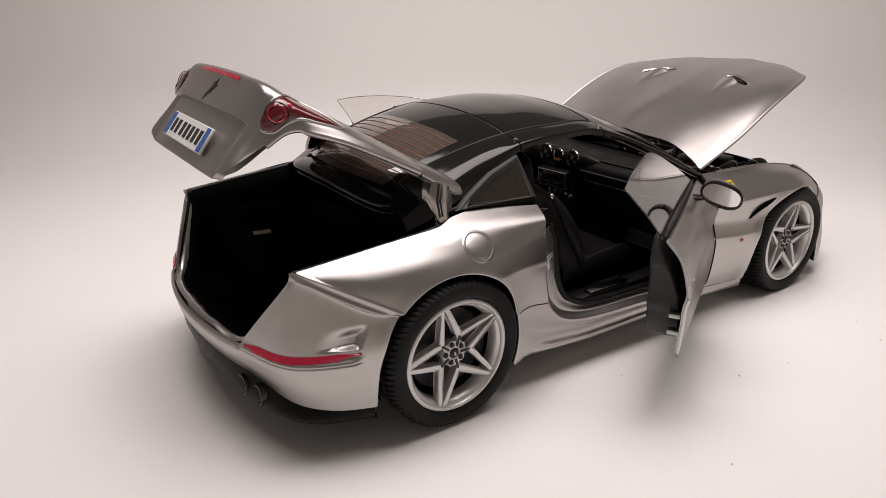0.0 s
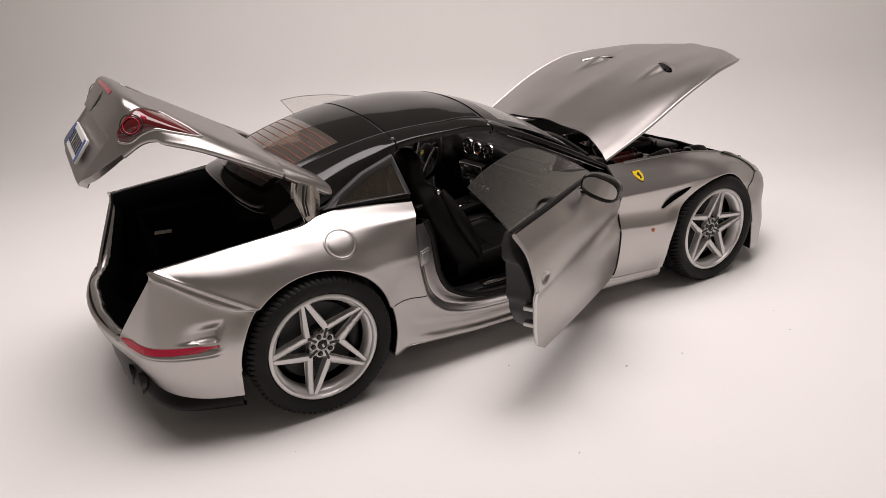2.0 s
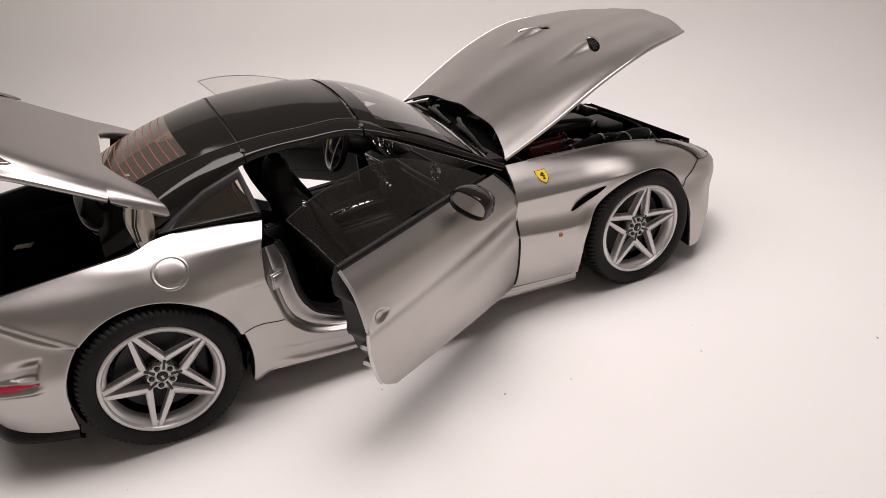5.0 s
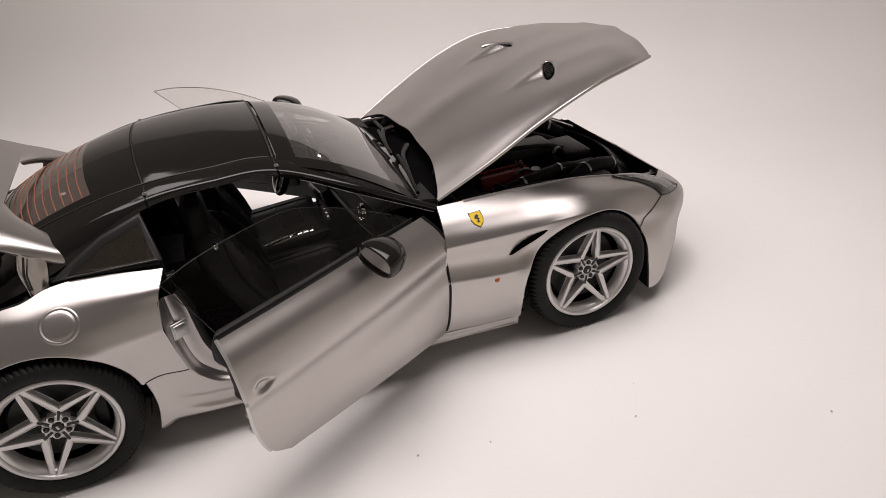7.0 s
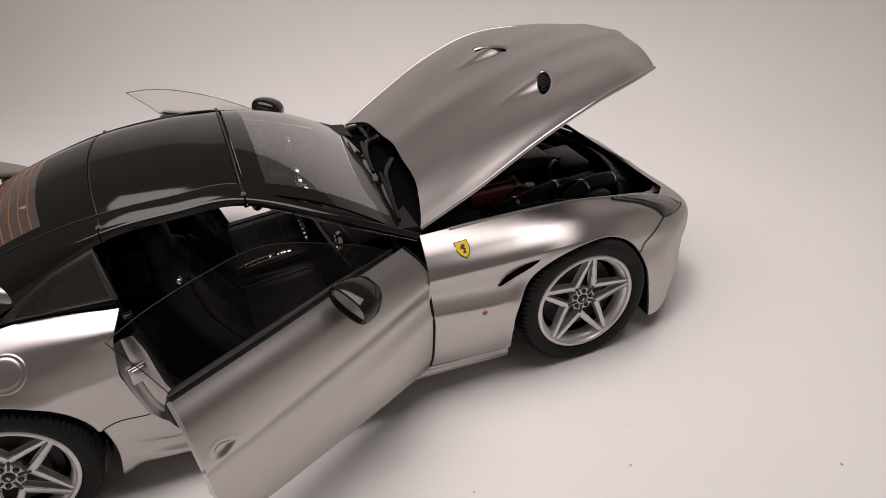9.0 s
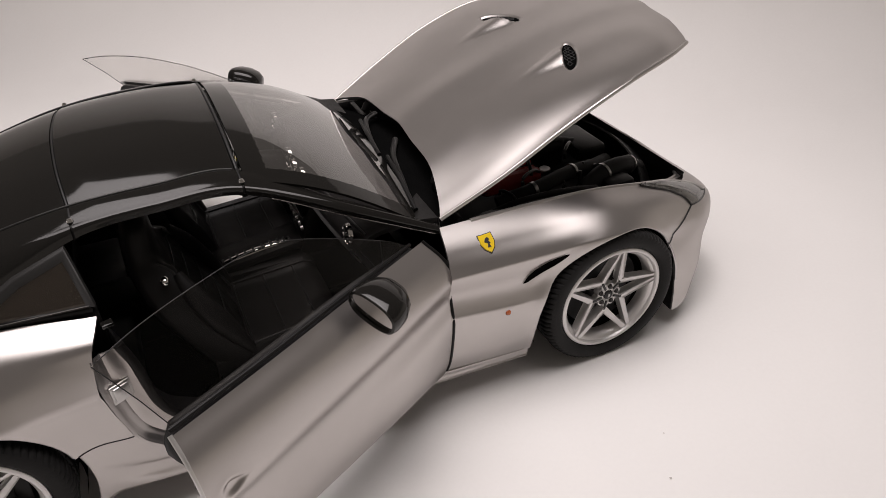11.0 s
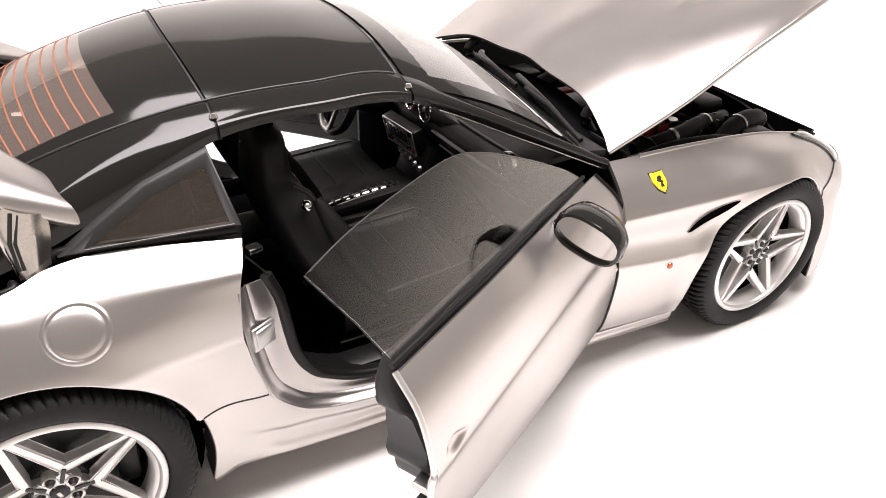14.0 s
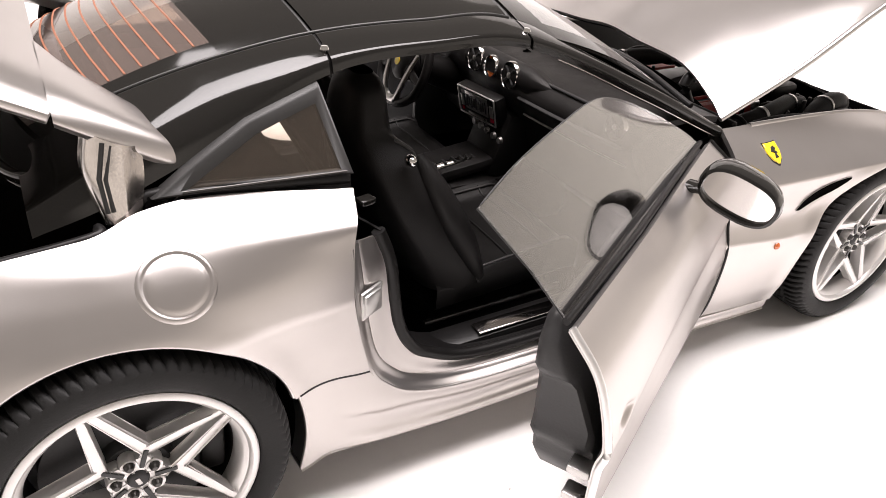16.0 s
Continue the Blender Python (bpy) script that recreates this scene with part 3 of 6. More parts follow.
def fuel_flap():
    """A shallow dome in a pressed ring, laid on the haunch."""
    u, v = locate(rear_skin, -1.180, 0.818, 1, 2, 4, 5.8)
    p = rear_skin(u, v)
    n = (outward(rear_skin, u, v, 1) - p).normalized()
    m = n.to_track_quat("Z", "Y").to_matrix()
    bm = bmesh.new()
    rows = []
    for r, h in ((0.0, 0.0056), (0.02, 0.0054), (0.038, 0.0050), (0.052, 0.0043), (0.0600, 0.0030), (0.0640, 0.0010), (0.0665, 0.0010), (0.0700, 0.0030), (0.0735, 0.0034), (0.0775, 0.0022), (0.083, -0.002)):
        ring = []
        for k in range(48):
            q = p + m @ Vector((r * math.cos(k * math.tau / 48), r * math.sin(k * math.tau / 48), 0))
            hit = quarter_form.ray_cast(q + n * 0.2, -n)
            ring.append(bm.verts.new((hit[0] if hit[0] else q) + n * h))
        rows.append(ring)
    for a, b in zip(rows, rows[1:]):
        for k in range(48):
            bm.faces.new([a[k], b[k], b[(k + 1) % 48], a[(k + 1) % 48]])
    bmesh.ops.remove_doubles(bm, verts=bm.verts, dist=1e-5)
    return finish(bm, 0)


part("fuel_flap", fuel_flap(), SILVER, car, "round silver fuel flap")

# wheel wells
def well(arch):
    cx, cz, r = arch
    bm = skin(lambda a, h: Vector((cx + (r - 0.004) * math.cos(a), h, cz + (r - 0.004) * math.sin(a))), steps(radians(-22), radians(202), 30), [-0.86, -0.76, -0.68])
    disc = bmesh.new()
    disc.faces.new([disc.verts.new((cx + r * math.cos(a), -0.68, cz + r * math.sin(a))) for a in steps(radians(-22), radians(202), 30)])
    return join(bm, disc)


for arch in (REAR_ARCH, FRONT_ARCH):
    both("wheel_well", lambda: well(arch), CARPET, car, "black inner wheel arch")

# ---- roof and glass ----
def header(s):
    return Vector((-0.150, 0.545 * s, 1.174 + 0.092 * (1 - abs(s) ** 2.4)))


def cowl(s):
    return Vector((0.490 + 0.02 * (1 - s * s), 0.705 * s, 0.880 + 0.060 * (1 - s * s)))


def screen(u, v):
    p = header(v).lerp(cowl(v), u)
    p.z += 0.05 * math.sin(math.pi * u)
    return p


ROOF_NET = [[(x + b * (1 - y * y), y * w, z0 + (z1 - z0) * (1 - abs(y) ** 2.4)) for y in (-1, -0.8, -0.5, 0, 0.5, 0.8, 1)] for x, w, z0, z1, b in (
    (-0.154, 0.505, 1.190, 1.266, 0.0), (-0.35, 0.507, 1.206, 1.285, 0.0), (-0.55, 0.505, 1.206, 1.283, -0.01), (-0.735, 0.492, 1.194, 1.268, -0.03),
    (-0.97, 0.47, 1.150, 1.214, -0.05), (-1.20, 0.462, 1.078, 1.13, -0.06), (-1.36, 0.45, 1.005, 1.035, -0.09))]
roof_skin = net(ROOF_NET)
part("roof_panel", skin(roof_skin, steps(0.045, 2.97, 20), steps(0, 6, 24), -0.012), BLACK_GLOSS, car, "gloss black hardtop roof")
part("rear_roof_panel", skin(roof_skin, steps(3.03, 3.93, 10), steps(0, 6, 24), -0.012), BLACK_GLOSS, car)
both("rear_window_surround", lambda: skin(roof_skin, steps(3.93, 6, 16), steps(0, 0.72, 4), -0.012), BLACK_GLOSS, car)
LIP = [(-1.10, -0.575, 0.985), (-1.25, -0.560, 0.960), (-1.36, -0.530, 0.945), (-1.435, -0.470, 0.945), (-1.475, -0.36, 0.955), (-1.495, -0.18, 0.968), (-1.50, 0.0, 0.972)]
LIP += [(x, -y, z) for x, y, z in reversed(LIP[:-1])]


def window_lip(u, v):
    """Thick rounded edge: from the glass over the roll down to the boot."""
    c = spline(LIP, u)
    inward = Vector((-1.05 - c.x, -c.y * 0.55, 0))
    out = -inward.normalized()
    return spline([c + inward * 0.17 + Vector((0, 0, 0.046)), c + out * -0.03 + Vector((0, 0, 0.034)), c + out * 0.012 + Vector((0, 0, 0.012)), c + out * 0.008 + Vector((0, 0, -0.018)), c + out * -0.012 + Vector((0, 0, -0.024)), c + out * -0.004 + Vector((0, 0, -0.036)), c + out * -0.03 + Vector((0, 0, -0.075))], v)


part("rear_window_lip", skin(window_lip, steps(0, 12, 60), steps(0, 6, 30)), BLACK_GLOSS, car, "thick gloss black lip of the rear window")
rear_glass = part("rear_window", skin(roof_skin, steps(3.93, 6.0, 18), steps(0.72, 5.28, 18)), TINTED, car, "brown-tinted rear window with heating lines")
for k in range(11):
    u = 4.08 + k * 0.168
    part("heating_line", bar([roof_skin(u, v) + Vector((0, 0, 0.0012)) for v in steps(0.74, 5.26, 24)], 0.0026, 10, 0.3), ORANGE_LINE, rear_glass, "orange heating line" if k == 0 else "")
part("roof_lining", skin(lambda u, v: roof_skin(u, v) - Vector((0, 0, 0.03)), steps(0, 3.9, 12), steps(0.3, 5.7, 14)), CARPET, car)
part("roof_seam", bar([roof_skin(3.0, v) - Vector((0, 0, 0.008)) for v in steps(0, 6, 20)], 0.006, 6), DARK_MARK, car)
part("roof_seam", bar([roof_skin(0.0, v) - Vector((0, 0, 0.008)) for v in steps(0, 6, 20)], 0.007, 6), DARK_MARK, car)


def screen_frame():
    return join(skin(screen, steps(0.02, 0.16, 5), steps(-1, 1, 24), -0.01), skin(screen, steps(0.16, 0.95, 10), steps(-1, -0.87, 3), -0.01), skin(screen, steps(0.16, 0.95, 10), steps(0.87, 1, 3), -0.01), skin(screen, steps(0.95, 1.02, 3), steps(-1, 1, 24), -0.01))


part("windscreen_frame", screen_frame(), BLACK_GLOSS, car, "gloss black windscreen surround")
part("windscreen", skin(screen, steps(0.155, 0.955, 14), steps(-0.875, 0.875, 24)), SCREEN, car, "clear plastic windscreen")

PILLARS = [
    [(0.530, -0.690, 0.868), (0.555, -0.722, 0.855), (0.550, -0.735, 0.825)], [(0.20, -0.630, 1.035), (0.22, -0.672, 1.022), (0.21, -0.685, 0.985)],
    [(-0.154, -0.505, 1.196), (-0.154, -0.572, 1.172), (-0.154, -0.598, 1.138)], [(-0.45, -0.505, 1.213), (-0.45, -0.575, 1.190), (-0.45, -0.604, 1.158)],
    [(-0.735, -0.490, 1.199), (-0.735, -0.568, 1.172), (-0.735, -0.606, 1.135)], [(-1.00, -0.466, 1.146), (-1.00, -0.573, 1.107), (-1.00, -0.634, 1.022)],
    [(-1.25, -0.445, 1.065), (-1.25, -0.606, 1.008), (-1.25, -0.662, 0.925)], [(-1.42, -0.43, 0.97), (-1.42, -0.58, 0.925), (-1.42, -0.65, 0.87)]]


def pillar_row(inner, mid, low):
    """Flat upper face, a tight turn, then a steep lower face."""
    inner, mid, low = Vector(inner), Vector(mid), Vector(low)
    drop = low - mid
    side = Vector((0, drop.z, -drop.y)).normalized()
    side = side if side.y < 0 else -side
    return [inner, inner.lerp(mid, 0.5) + Vector((0, -0.001, 0.004)), mid + Vector((0, -0.004, 0.003)), mid.lerp(low, 0.5) + side * 0.014, low]


pillar_net = net([pillar_row(*row) for row in PILLARS])


def pillar_skin(u, v):
    return pillar_net(u, 2 * v)


both("windscreen_pillar", lambda: skin(pillar_skin, steps(0, 1.985, 20), steps(0, 2, 18), -0.03), BLACK_GLOSS, car)
both("roof_rail", lambda: skin(pillar_skin, steps(2.012, 3.985, 20), steps(0, 2, 18), -0.03), BLACK_GLOSS, car)
both("rear_pillar", lambda: skin(pillar_skin, steps(4.015, 7, 26), steps(0, 2, 18), -0.03), BLACK_GLOSS, car)
# Polished bar modelled in for the reflection along the windscreen seal.
both("pillar_glint", lambda: bar([pillar_skin(u, 2.0) + Vector((0.004, 0.006, -0.004)) for u in steps(0.06, 1.75, 24)], 0.0045, 10), POLISHED, car, "thin bright strip in place of a reflection below the windscreen pillar")
both("roof_gutter", lambda: bar([pillar_skin(u, 0) + Vector((0, 0.004, 0.001)) for u in steps(2.05, 6.4, 50)], 0.0045, 10), DARK_MARK, car)
for s in (2, 4):
    both("seam_backing", lambda: bar([pillar_skin(s, v) + Vector((0, 0.018, -0.010)) for v in steps(0, 2, 8)], 0.012, 6), BLACK_TRIM, car)
    # Chrome domes: the clip, plus the highlight on the rounded rail ends.
    both("seam_clip_glint", lambda: lathe([(0.0, 0.010), (0.008, 0.008), (0.012, 0.0), (0.008, -0.01)], 12, "z", pillar_skin(s, 0.85) + Vector((0, -0.001, 0.001))), CHROME, car, "tiny bright roof clip that also stands for the rail end's highlight")
QUARTER = [(-0.780, -0.620, 1.112), (-0.742, -0.722, 0.935), (-1.165, -0.682, 0.935), (-1.08, -0.655, 0.985), (-0.95, -0.635, 1.055)]


def quarter_inset(gaps, lift):
    """The window's outline drawn in by a gap of its own on each side and raised by lift."""
    flat = [(x, z) for x, _, z in QUARTER]
    (x0, y0, z0), (x1, y1, z1), (x2, y2, z2) = QUARTER[0], QUARTER[1], QUARTER[2]
    lines = []
    for k, g in enumerate(gaps):
        a, b = Vector(flat[k]), Vector(flat[(k + 1) % 5])
        d = (b - a).normalized()
        n = Vector((-d.y, d.x))
        n = n if n.dot(Vector((-0.93, 1.0)) - a) > 0 else -n
        lines.append((a + n * g, d))
    ring = []
    for k in range(5):
        (p, d), (q, e) = lines[k - 1], lines[k]
        t = ((q.x - p.x) * e.y - (q.y - p.y) * e.x) / (d.x * e.y - d.y * e.x)
        spot = p + d * t
        f = (spot.y - z1) / (z0 - z1)
        g = (spot.x - (x1 + (x0 - x1) * f)) / (x2 - x1)
        ring.append(Vector((spot.x, y1 + (y0 - y1) * f + (y2 - y1) * g - lift, spot.y)))
    return ring


def quarter_frame():
    """Flat moulded band round the pane, broad above and slim below."""
    bm = bmesh.new()
    rows = [[bm.verts.new(p) for p in quarter_inset(*g)] for g in (((-0.008, -0.004, -0.008, -0.008, -0.008), -0.016), ((-0.006, -0.003, -0.006, -0.006, -0.006), 0.008), ((0.0, 0.001, 0.0, 0.0, 0.0), 0.012),
                                                                     ((0.018, 0.007, 0.022, 0.025, 0.025), 0.007), ((0.021, 0.009, 0.025, 0.029, 0.029), -0.004))]
    for a, b in zip(rows, rows[1:]):
        for k in range(5):
            bm.faces.new([a[k], b[k], b[(k + 1) % 5], a[(k + 1) % 5]])
    bmesh.ops.recalc_face_normals(bm, faces=bm.faces)
    return bm


def quarter_pane():
    bm = bmesh.new()
    a = [bm.verts.new(Vector(p)) for p in QUARTER]
    bm.faces.new(a)
    bmesh.ops.recalc_face_normals(bm, faces=bm.faces)
    bmesh.ops.solidify(bm, geom=bm.faces[:], thickness=0.006)
    return bm


both("quarter_window_frame", quarter_frame, FRAME_GREY, car, "dark grey moulded window frame")
both("quarter_seal", lambda: bar([(-0.752, -0.733, 0.941), (-1.12, -0.699, 0.941)], 0.003, 8), GREY_STEEL, car, "thin grey seal below the quarter window")
both("quarter_window", quarter_pane, DARK_PANE, car, "brown-tinted quarter window")

# ---- bonnet ----
def bonnet_station(edge, mid, mid_line):
    (ex, ey, ez), (mx, my, mz), (cx, cz) = edge, mid, mid_line
    half = [(ex, -ey, ez), (0.6 * ex + 0.4 * mx, -0.70 * ey - 0.30 * my, 0.62 * ez + 0.38 * mz), (mx, -my, mz), (0.4 * mx + 0.6 * cx, -0.4 * my, 0.45 * mz + 0.55 * cz)]
    return half + [(cx, 0, cz)] + [(x, -y, z) for x, y, z in reversed(half)]


bonnet_net = net([bonnet_station(*s) for s in (
    ((0.570, 0.700, 0.880), (0.650, 0.42, 0.972), (0.675, 0.998)), ((0.85, 0.735, 1.030), (0.90, 0.42, 1.095), (0.93, 1.128)), ((1.15, 0.735, 1.185), (1.20, 0.42, 1.222), (1.25, 1.250)),
    ((1.45, 0.700, 1.288), (1.49, 0.40, 1.304), (1.54, 1.331)), ((1.745, 0.590, 1.310), (1.77, 0.36, 1.345), (1.82, 1.372)), ((1.962, 0.455, 1.298), (2.00, 0.28, 1.344), (2.04, 1.362)))])


def on_bonnet(u, v, lift=0.0):
    """u from 0 at the screen to 5 at the nose, v from 0 to 8 across."""
    p = bonnet_net(u, v)
    across = abs(v - 4) / 4
    p.z += 0.010 * math.exp(-((across - 0.66) / 0.17) ** 2) * smooth(0.3, 1.6, u) * (1 - smooth(3.9, 4.9, u))
    p.z += (0.006 * math.exp(-((abs(p.y) - 0.31) / 0.10) ** 2) - 0.007 * math.exp(-(p.y / 0.16) ** 2)) * smooth(1.2, 3.0, u) * (1 - smooth(3.9, 4.9, u))
    s = (p.x - 1.16) / 0.225
    if 0 < s < 1.6:
        along, fore = 0.447 * (p.x - 1.392) + 0.894 * (0.318 - abs(p.y)), 0.894 * (p.x - 1.392) - 0.447 * (0.318 - abs(p.y))
        w = (abs(p.y) - 0.305) / (0.022 + 0.068 * min(s, 1))
        if abs(w) < 1:
            p.z += 0.023 * min(s, 1) ** 1.5 * (1 - w * w) ** 1.5 * (1 - smooth(-0.010, 0.012, fore))
        q = (along / 0.124) ** 2 + ((fore - 0.010) / (0.040 if fore > 0.010 else 0.026)) ** 2
        p.z -= 0.034 * (1 - smooth(0.45, 1.15, q))
    p.z += lift
    return p


bonnet = part("bonnet", skin(on_bonnet, steps(0, 2.2, 30)[:-1] + steps(2.2, 3.4, 54)[:-1] + steps(3.4, 5, 22), steps(0, 8, 150), -0.012), SILVER, car, "raised silver bonnet with two air vents", sharp=50)
part("bonnet_lining", skin(lambda u, v: on_bonnet(u, v, -0.035), steps(0.15, 4.6, 16), steps(0.6, 7.4, 20), -0.01), BLACK_TRIM, bonnet, "black underside of the bonnet")
for v in (0, 8):
    part("bonnet_edge", bar([on_bonnet(u, v, -0.006) + Vector((0, -0.003 if v == 0 else 0.003, 0)) for u in steps(0, 5, 40)], 0.010, 8), SILVER, bonnet, "bright bonnet edge")
bonnet_form = BVHTree.FromBMesh(skin(bonnet_net, steps(1.8, 3.8, 70), steps(0, 8, 160)))


def vent_spot(sgn, a, r):
    """Spot of the sunk vent at angle a and share r of its radius."""
    along, fore = 0.119 * r * math.cos(a), 0.010 + r * (0.037 if math.sin(a) > 0 else 0.024) * math.sin(a)
    x, y = 1.392 + 0.447 * along + 0.894 * fore, sgn * (0.318 - 0.894 * along + 0.447 * fore)
    return bonnet_form.ray_cast(Vector((x, y, 2)), Vector((0, 0, -1)))[0] + Vector((0, 0, 0.017 * (1 - (r * math.cos(a)) ** 2) * (0.5 - 0.5 * r * math.sin(a)) - 0.003))


for sgn in (-1, 1):
    vent = part("bonnet_vent", skin(lambda a, r: vent_spot(sgn, a, r), steps(0, math.tau, 32), [0.02, 0.3, 0.6, 0.85, 1.0]), VOID, bonnet, "black mesh vent")
    for k in range(7):
        x = -0.75 + 0.25 * k
        for slant in (-1, 1):
            ends = [(x - 0.3 * slant * s, s) for s in steps(-0.8, 0.8, 4) if math.hypot(x - 0.3 * slant * s, s) < 0.92]
            if len(ends) > 1:
                part("mesh_wire", bar([vent_spot(sgn, math.atan2(s, c), math.hypot(c, s)) + Vector((0, 0, 0.002)) for c, s in ends], 0.0014, 4), GREY_PLASTIC, vent)
for y in (-0.45, 0.45):
    part("bonnet_hinge", bar(curve_pts([(0.72, y, 0.80), (0.66, y, 0.90), (0.74, y, 0.955), (0.86, y, 1.0)], 12), 0.022, 8), BLACK_TRIM, car, "black curved hinge arm")

# ---- boot lid ----
def lid_station(x, z, w, d, wrap=0.0):
    return [(x + wrap * e, y * w, z - d * e) for y, e in ((-1, 1), (-0.93, 0.55), (-0.78, 0.12), (-0.4, 0.02), (0, 0), (0.4, 0.02), (0.78, 0.12), (0.93, 0.55), (1, 1))]


LID_NET = [lid_station(*s) for s in ((-1.33, 1.180, 0.640, 0.050), (-1.50, 1.280, 0.628, 0.062), (-1.66, 1.375, 0.614, 0.082), (-1.80, 1.452, 0.596, 0.112), (-1.885, 1.518, 0.572, 0.166, 0.04),
                                     (-1.938, 1.526, 0.566, 0.178, 0.053), (-1.985, 1.455, 0.562, 0.122, 0.062), (-2.075, 1.335, 0.560, 0.045, 0.075), (-2.150, 1.238, 0.540, 0.012, 0.035), (-2.190, 1.190, 0.455, 0.004, 0.012), (-2.182, 1.172, 0.40, 0.0))]
lid_net = net(LID_NET)


def lid_skin(u, v):
    """The lid, sheared to the car's left towards its tail to fit the camera's view."""
    p = lid_net(u, v)
    p.y += 0.045 * smooth(0, 1, (-1.40 - p.x) / 0.65)
    return p


def lid_sculpted(u, v):
    """Adds the shallow recess that holds the number plate."""
    p = lid_skin(u, v)
    if 6.2 < u < 10 and abs(p.y - 0.045) < 0.52:
        p += Vector((0.8, 0, -0.55)) * 0.028 * smooth(6.52, 6.60, u) * (1 - smooth(0.43, 0.50, abs(p.y - 0.045)))
    return p


LID_ARM = ((-1.331, 1.180, 0.640, 0.30, 0.050), (-1.28, 1.148, 0.644, 0.40, 0.048), (-1.21, 1.105, 0.648, 0.47, 0.045), (-1.155, 1.070, 0.648, 0.51, 0.042), (-1.120, 1.046, 0.645, 0.535, 0.038), (-1.100, 1.031, 0.636, 0.555, 0.032), (-1.090, 1.020, 0.618, 0.580, 0.022), (-1.087, 1.010, 0.603, 0.597, 0.010))


def lid_arm_skin():
    """The forward arm of the lid: runs on from the lid's flank and narrows to a rounded, closed tip."""
    def row(x, z, w, inner, d):
        t, across = min(0.035, 0.9 * d), lambda f: -(w + (inner - w) * f)
        return [(x, across(0.03), z - d - t), (x, across(0), z - d - 0.4 * t), (x, across(0.13), z - 0.50 * d), (x, across(0.42), z - 0.10 * d), (x, across(1), z), (x, across(1), z - t), (x, across(0.5), z - d - t), (x, across(0.03), z - d - t)]
    return skin(net([row(*r) for r in LID_ARM]), steps(0, 7, 40), steps(0, 7, 42))


lid = part("boot_lid", skin(lid_sculpted, steps(0, 4, 24)[:-1] + steps(4, 6.4, 26)[:-1] + steps(6.4, 6.7, 12)[:-1] + steps(6.7, 9.4, 28), steps(0, 8, 64), -0.035), SILVER, car, "raised silver boot lid", sharp=50)
for v in (0, 8):
    part("lid_edge", bar([outward(lid_skin, u, v, -0.014) for u in steps(0.02, 6.8, 72)], 0.0138, 12), SILVER, lid, "rolled lower edge of the lid")
    part("lid_catch", box((0.20, 0.10, 0.045), (-1.93, 0.045 + (-0.45 if v == 0 else 0.45), 1.330), 0.012, Matrix.Rotation(radians(-18), 4, "Y")), BLACK_TRIM, lid, "black catch under the lid")
both("lid_arm", lid_arm_skin, SILVER, lid)
part("lid_lining", skin(lambda u, v: lid_skin(u, v) + Vector((0.03, 0, -0.05)), steps(0.3, 5.6, 16), steps(0.8, 7.2, 12), -0.01), BLACK_TRIM, lid, "black underside of the lid")


lid_form = BVHTree.FromBMesh(skin(lid_sculpted, steps(0, 9.4, 80), steps(0, 8, 60)))
# Lamp outline drawn in the camera's view plane, shaped to fit that view.
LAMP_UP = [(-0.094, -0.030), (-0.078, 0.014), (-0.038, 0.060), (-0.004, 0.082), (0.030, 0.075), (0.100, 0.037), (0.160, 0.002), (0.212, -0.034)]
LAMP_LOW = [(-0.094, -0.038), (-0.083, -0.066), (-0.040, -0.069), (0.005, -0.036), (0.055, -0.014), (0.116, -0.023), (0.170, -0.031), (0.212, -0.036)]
VIEW_AXIS, VIEW_RIGHT, VIEW_UP = Vector((0.508, 0.780, -0.368)), Vector((0.838, -0.546, 0)), Vector((0.201, 0.308, 0.931))


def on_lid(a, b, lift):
    """The spot of the lid's flank at (a, b) from the lamp's middle, cast along the camera's view and raised back along
    it by lift.
    """
    start = Vector((-1.893, -0.52, 1.414)) + VIEW_RIGHT * a + VIEW_UP * b - VIEW_AXIS
    hit, n, _, _ = lid_form.ray_cast(start, VIEW_AXIS)
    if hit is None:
        hit, n, _, _ = lid_form.find_nearest(start + VIEW_AXIS)
    return hit - VIEW_AXIS * lift


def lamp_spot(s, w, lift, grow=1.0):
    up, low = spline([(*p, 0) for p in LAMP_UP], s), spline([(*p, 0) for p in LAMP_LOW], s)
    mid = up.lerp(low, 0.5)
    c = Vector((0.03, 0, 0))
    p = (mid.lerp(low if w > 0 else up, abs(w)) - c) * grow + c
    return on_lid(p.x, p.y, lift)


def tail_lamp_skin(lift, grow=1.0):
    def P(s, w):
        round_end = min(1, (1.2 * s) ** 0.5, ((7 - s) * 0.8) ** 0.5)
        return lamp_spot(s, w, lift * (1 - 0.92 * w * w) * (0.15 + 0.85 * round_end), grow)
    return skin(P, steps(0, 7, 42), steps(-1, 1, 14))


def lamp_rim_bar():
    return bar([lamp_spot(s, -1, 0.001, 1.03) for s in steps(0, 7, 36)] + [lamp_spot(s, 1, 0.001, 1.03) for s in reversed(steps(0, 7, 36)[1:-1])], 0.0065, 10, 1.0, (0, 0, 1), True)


def far_side(bm):
    bm = flipped(bm)
    bmesh.ops.translate(bm, vec=(-0.02, 0.115, 0.008), verts=bm.verts)
    return bm


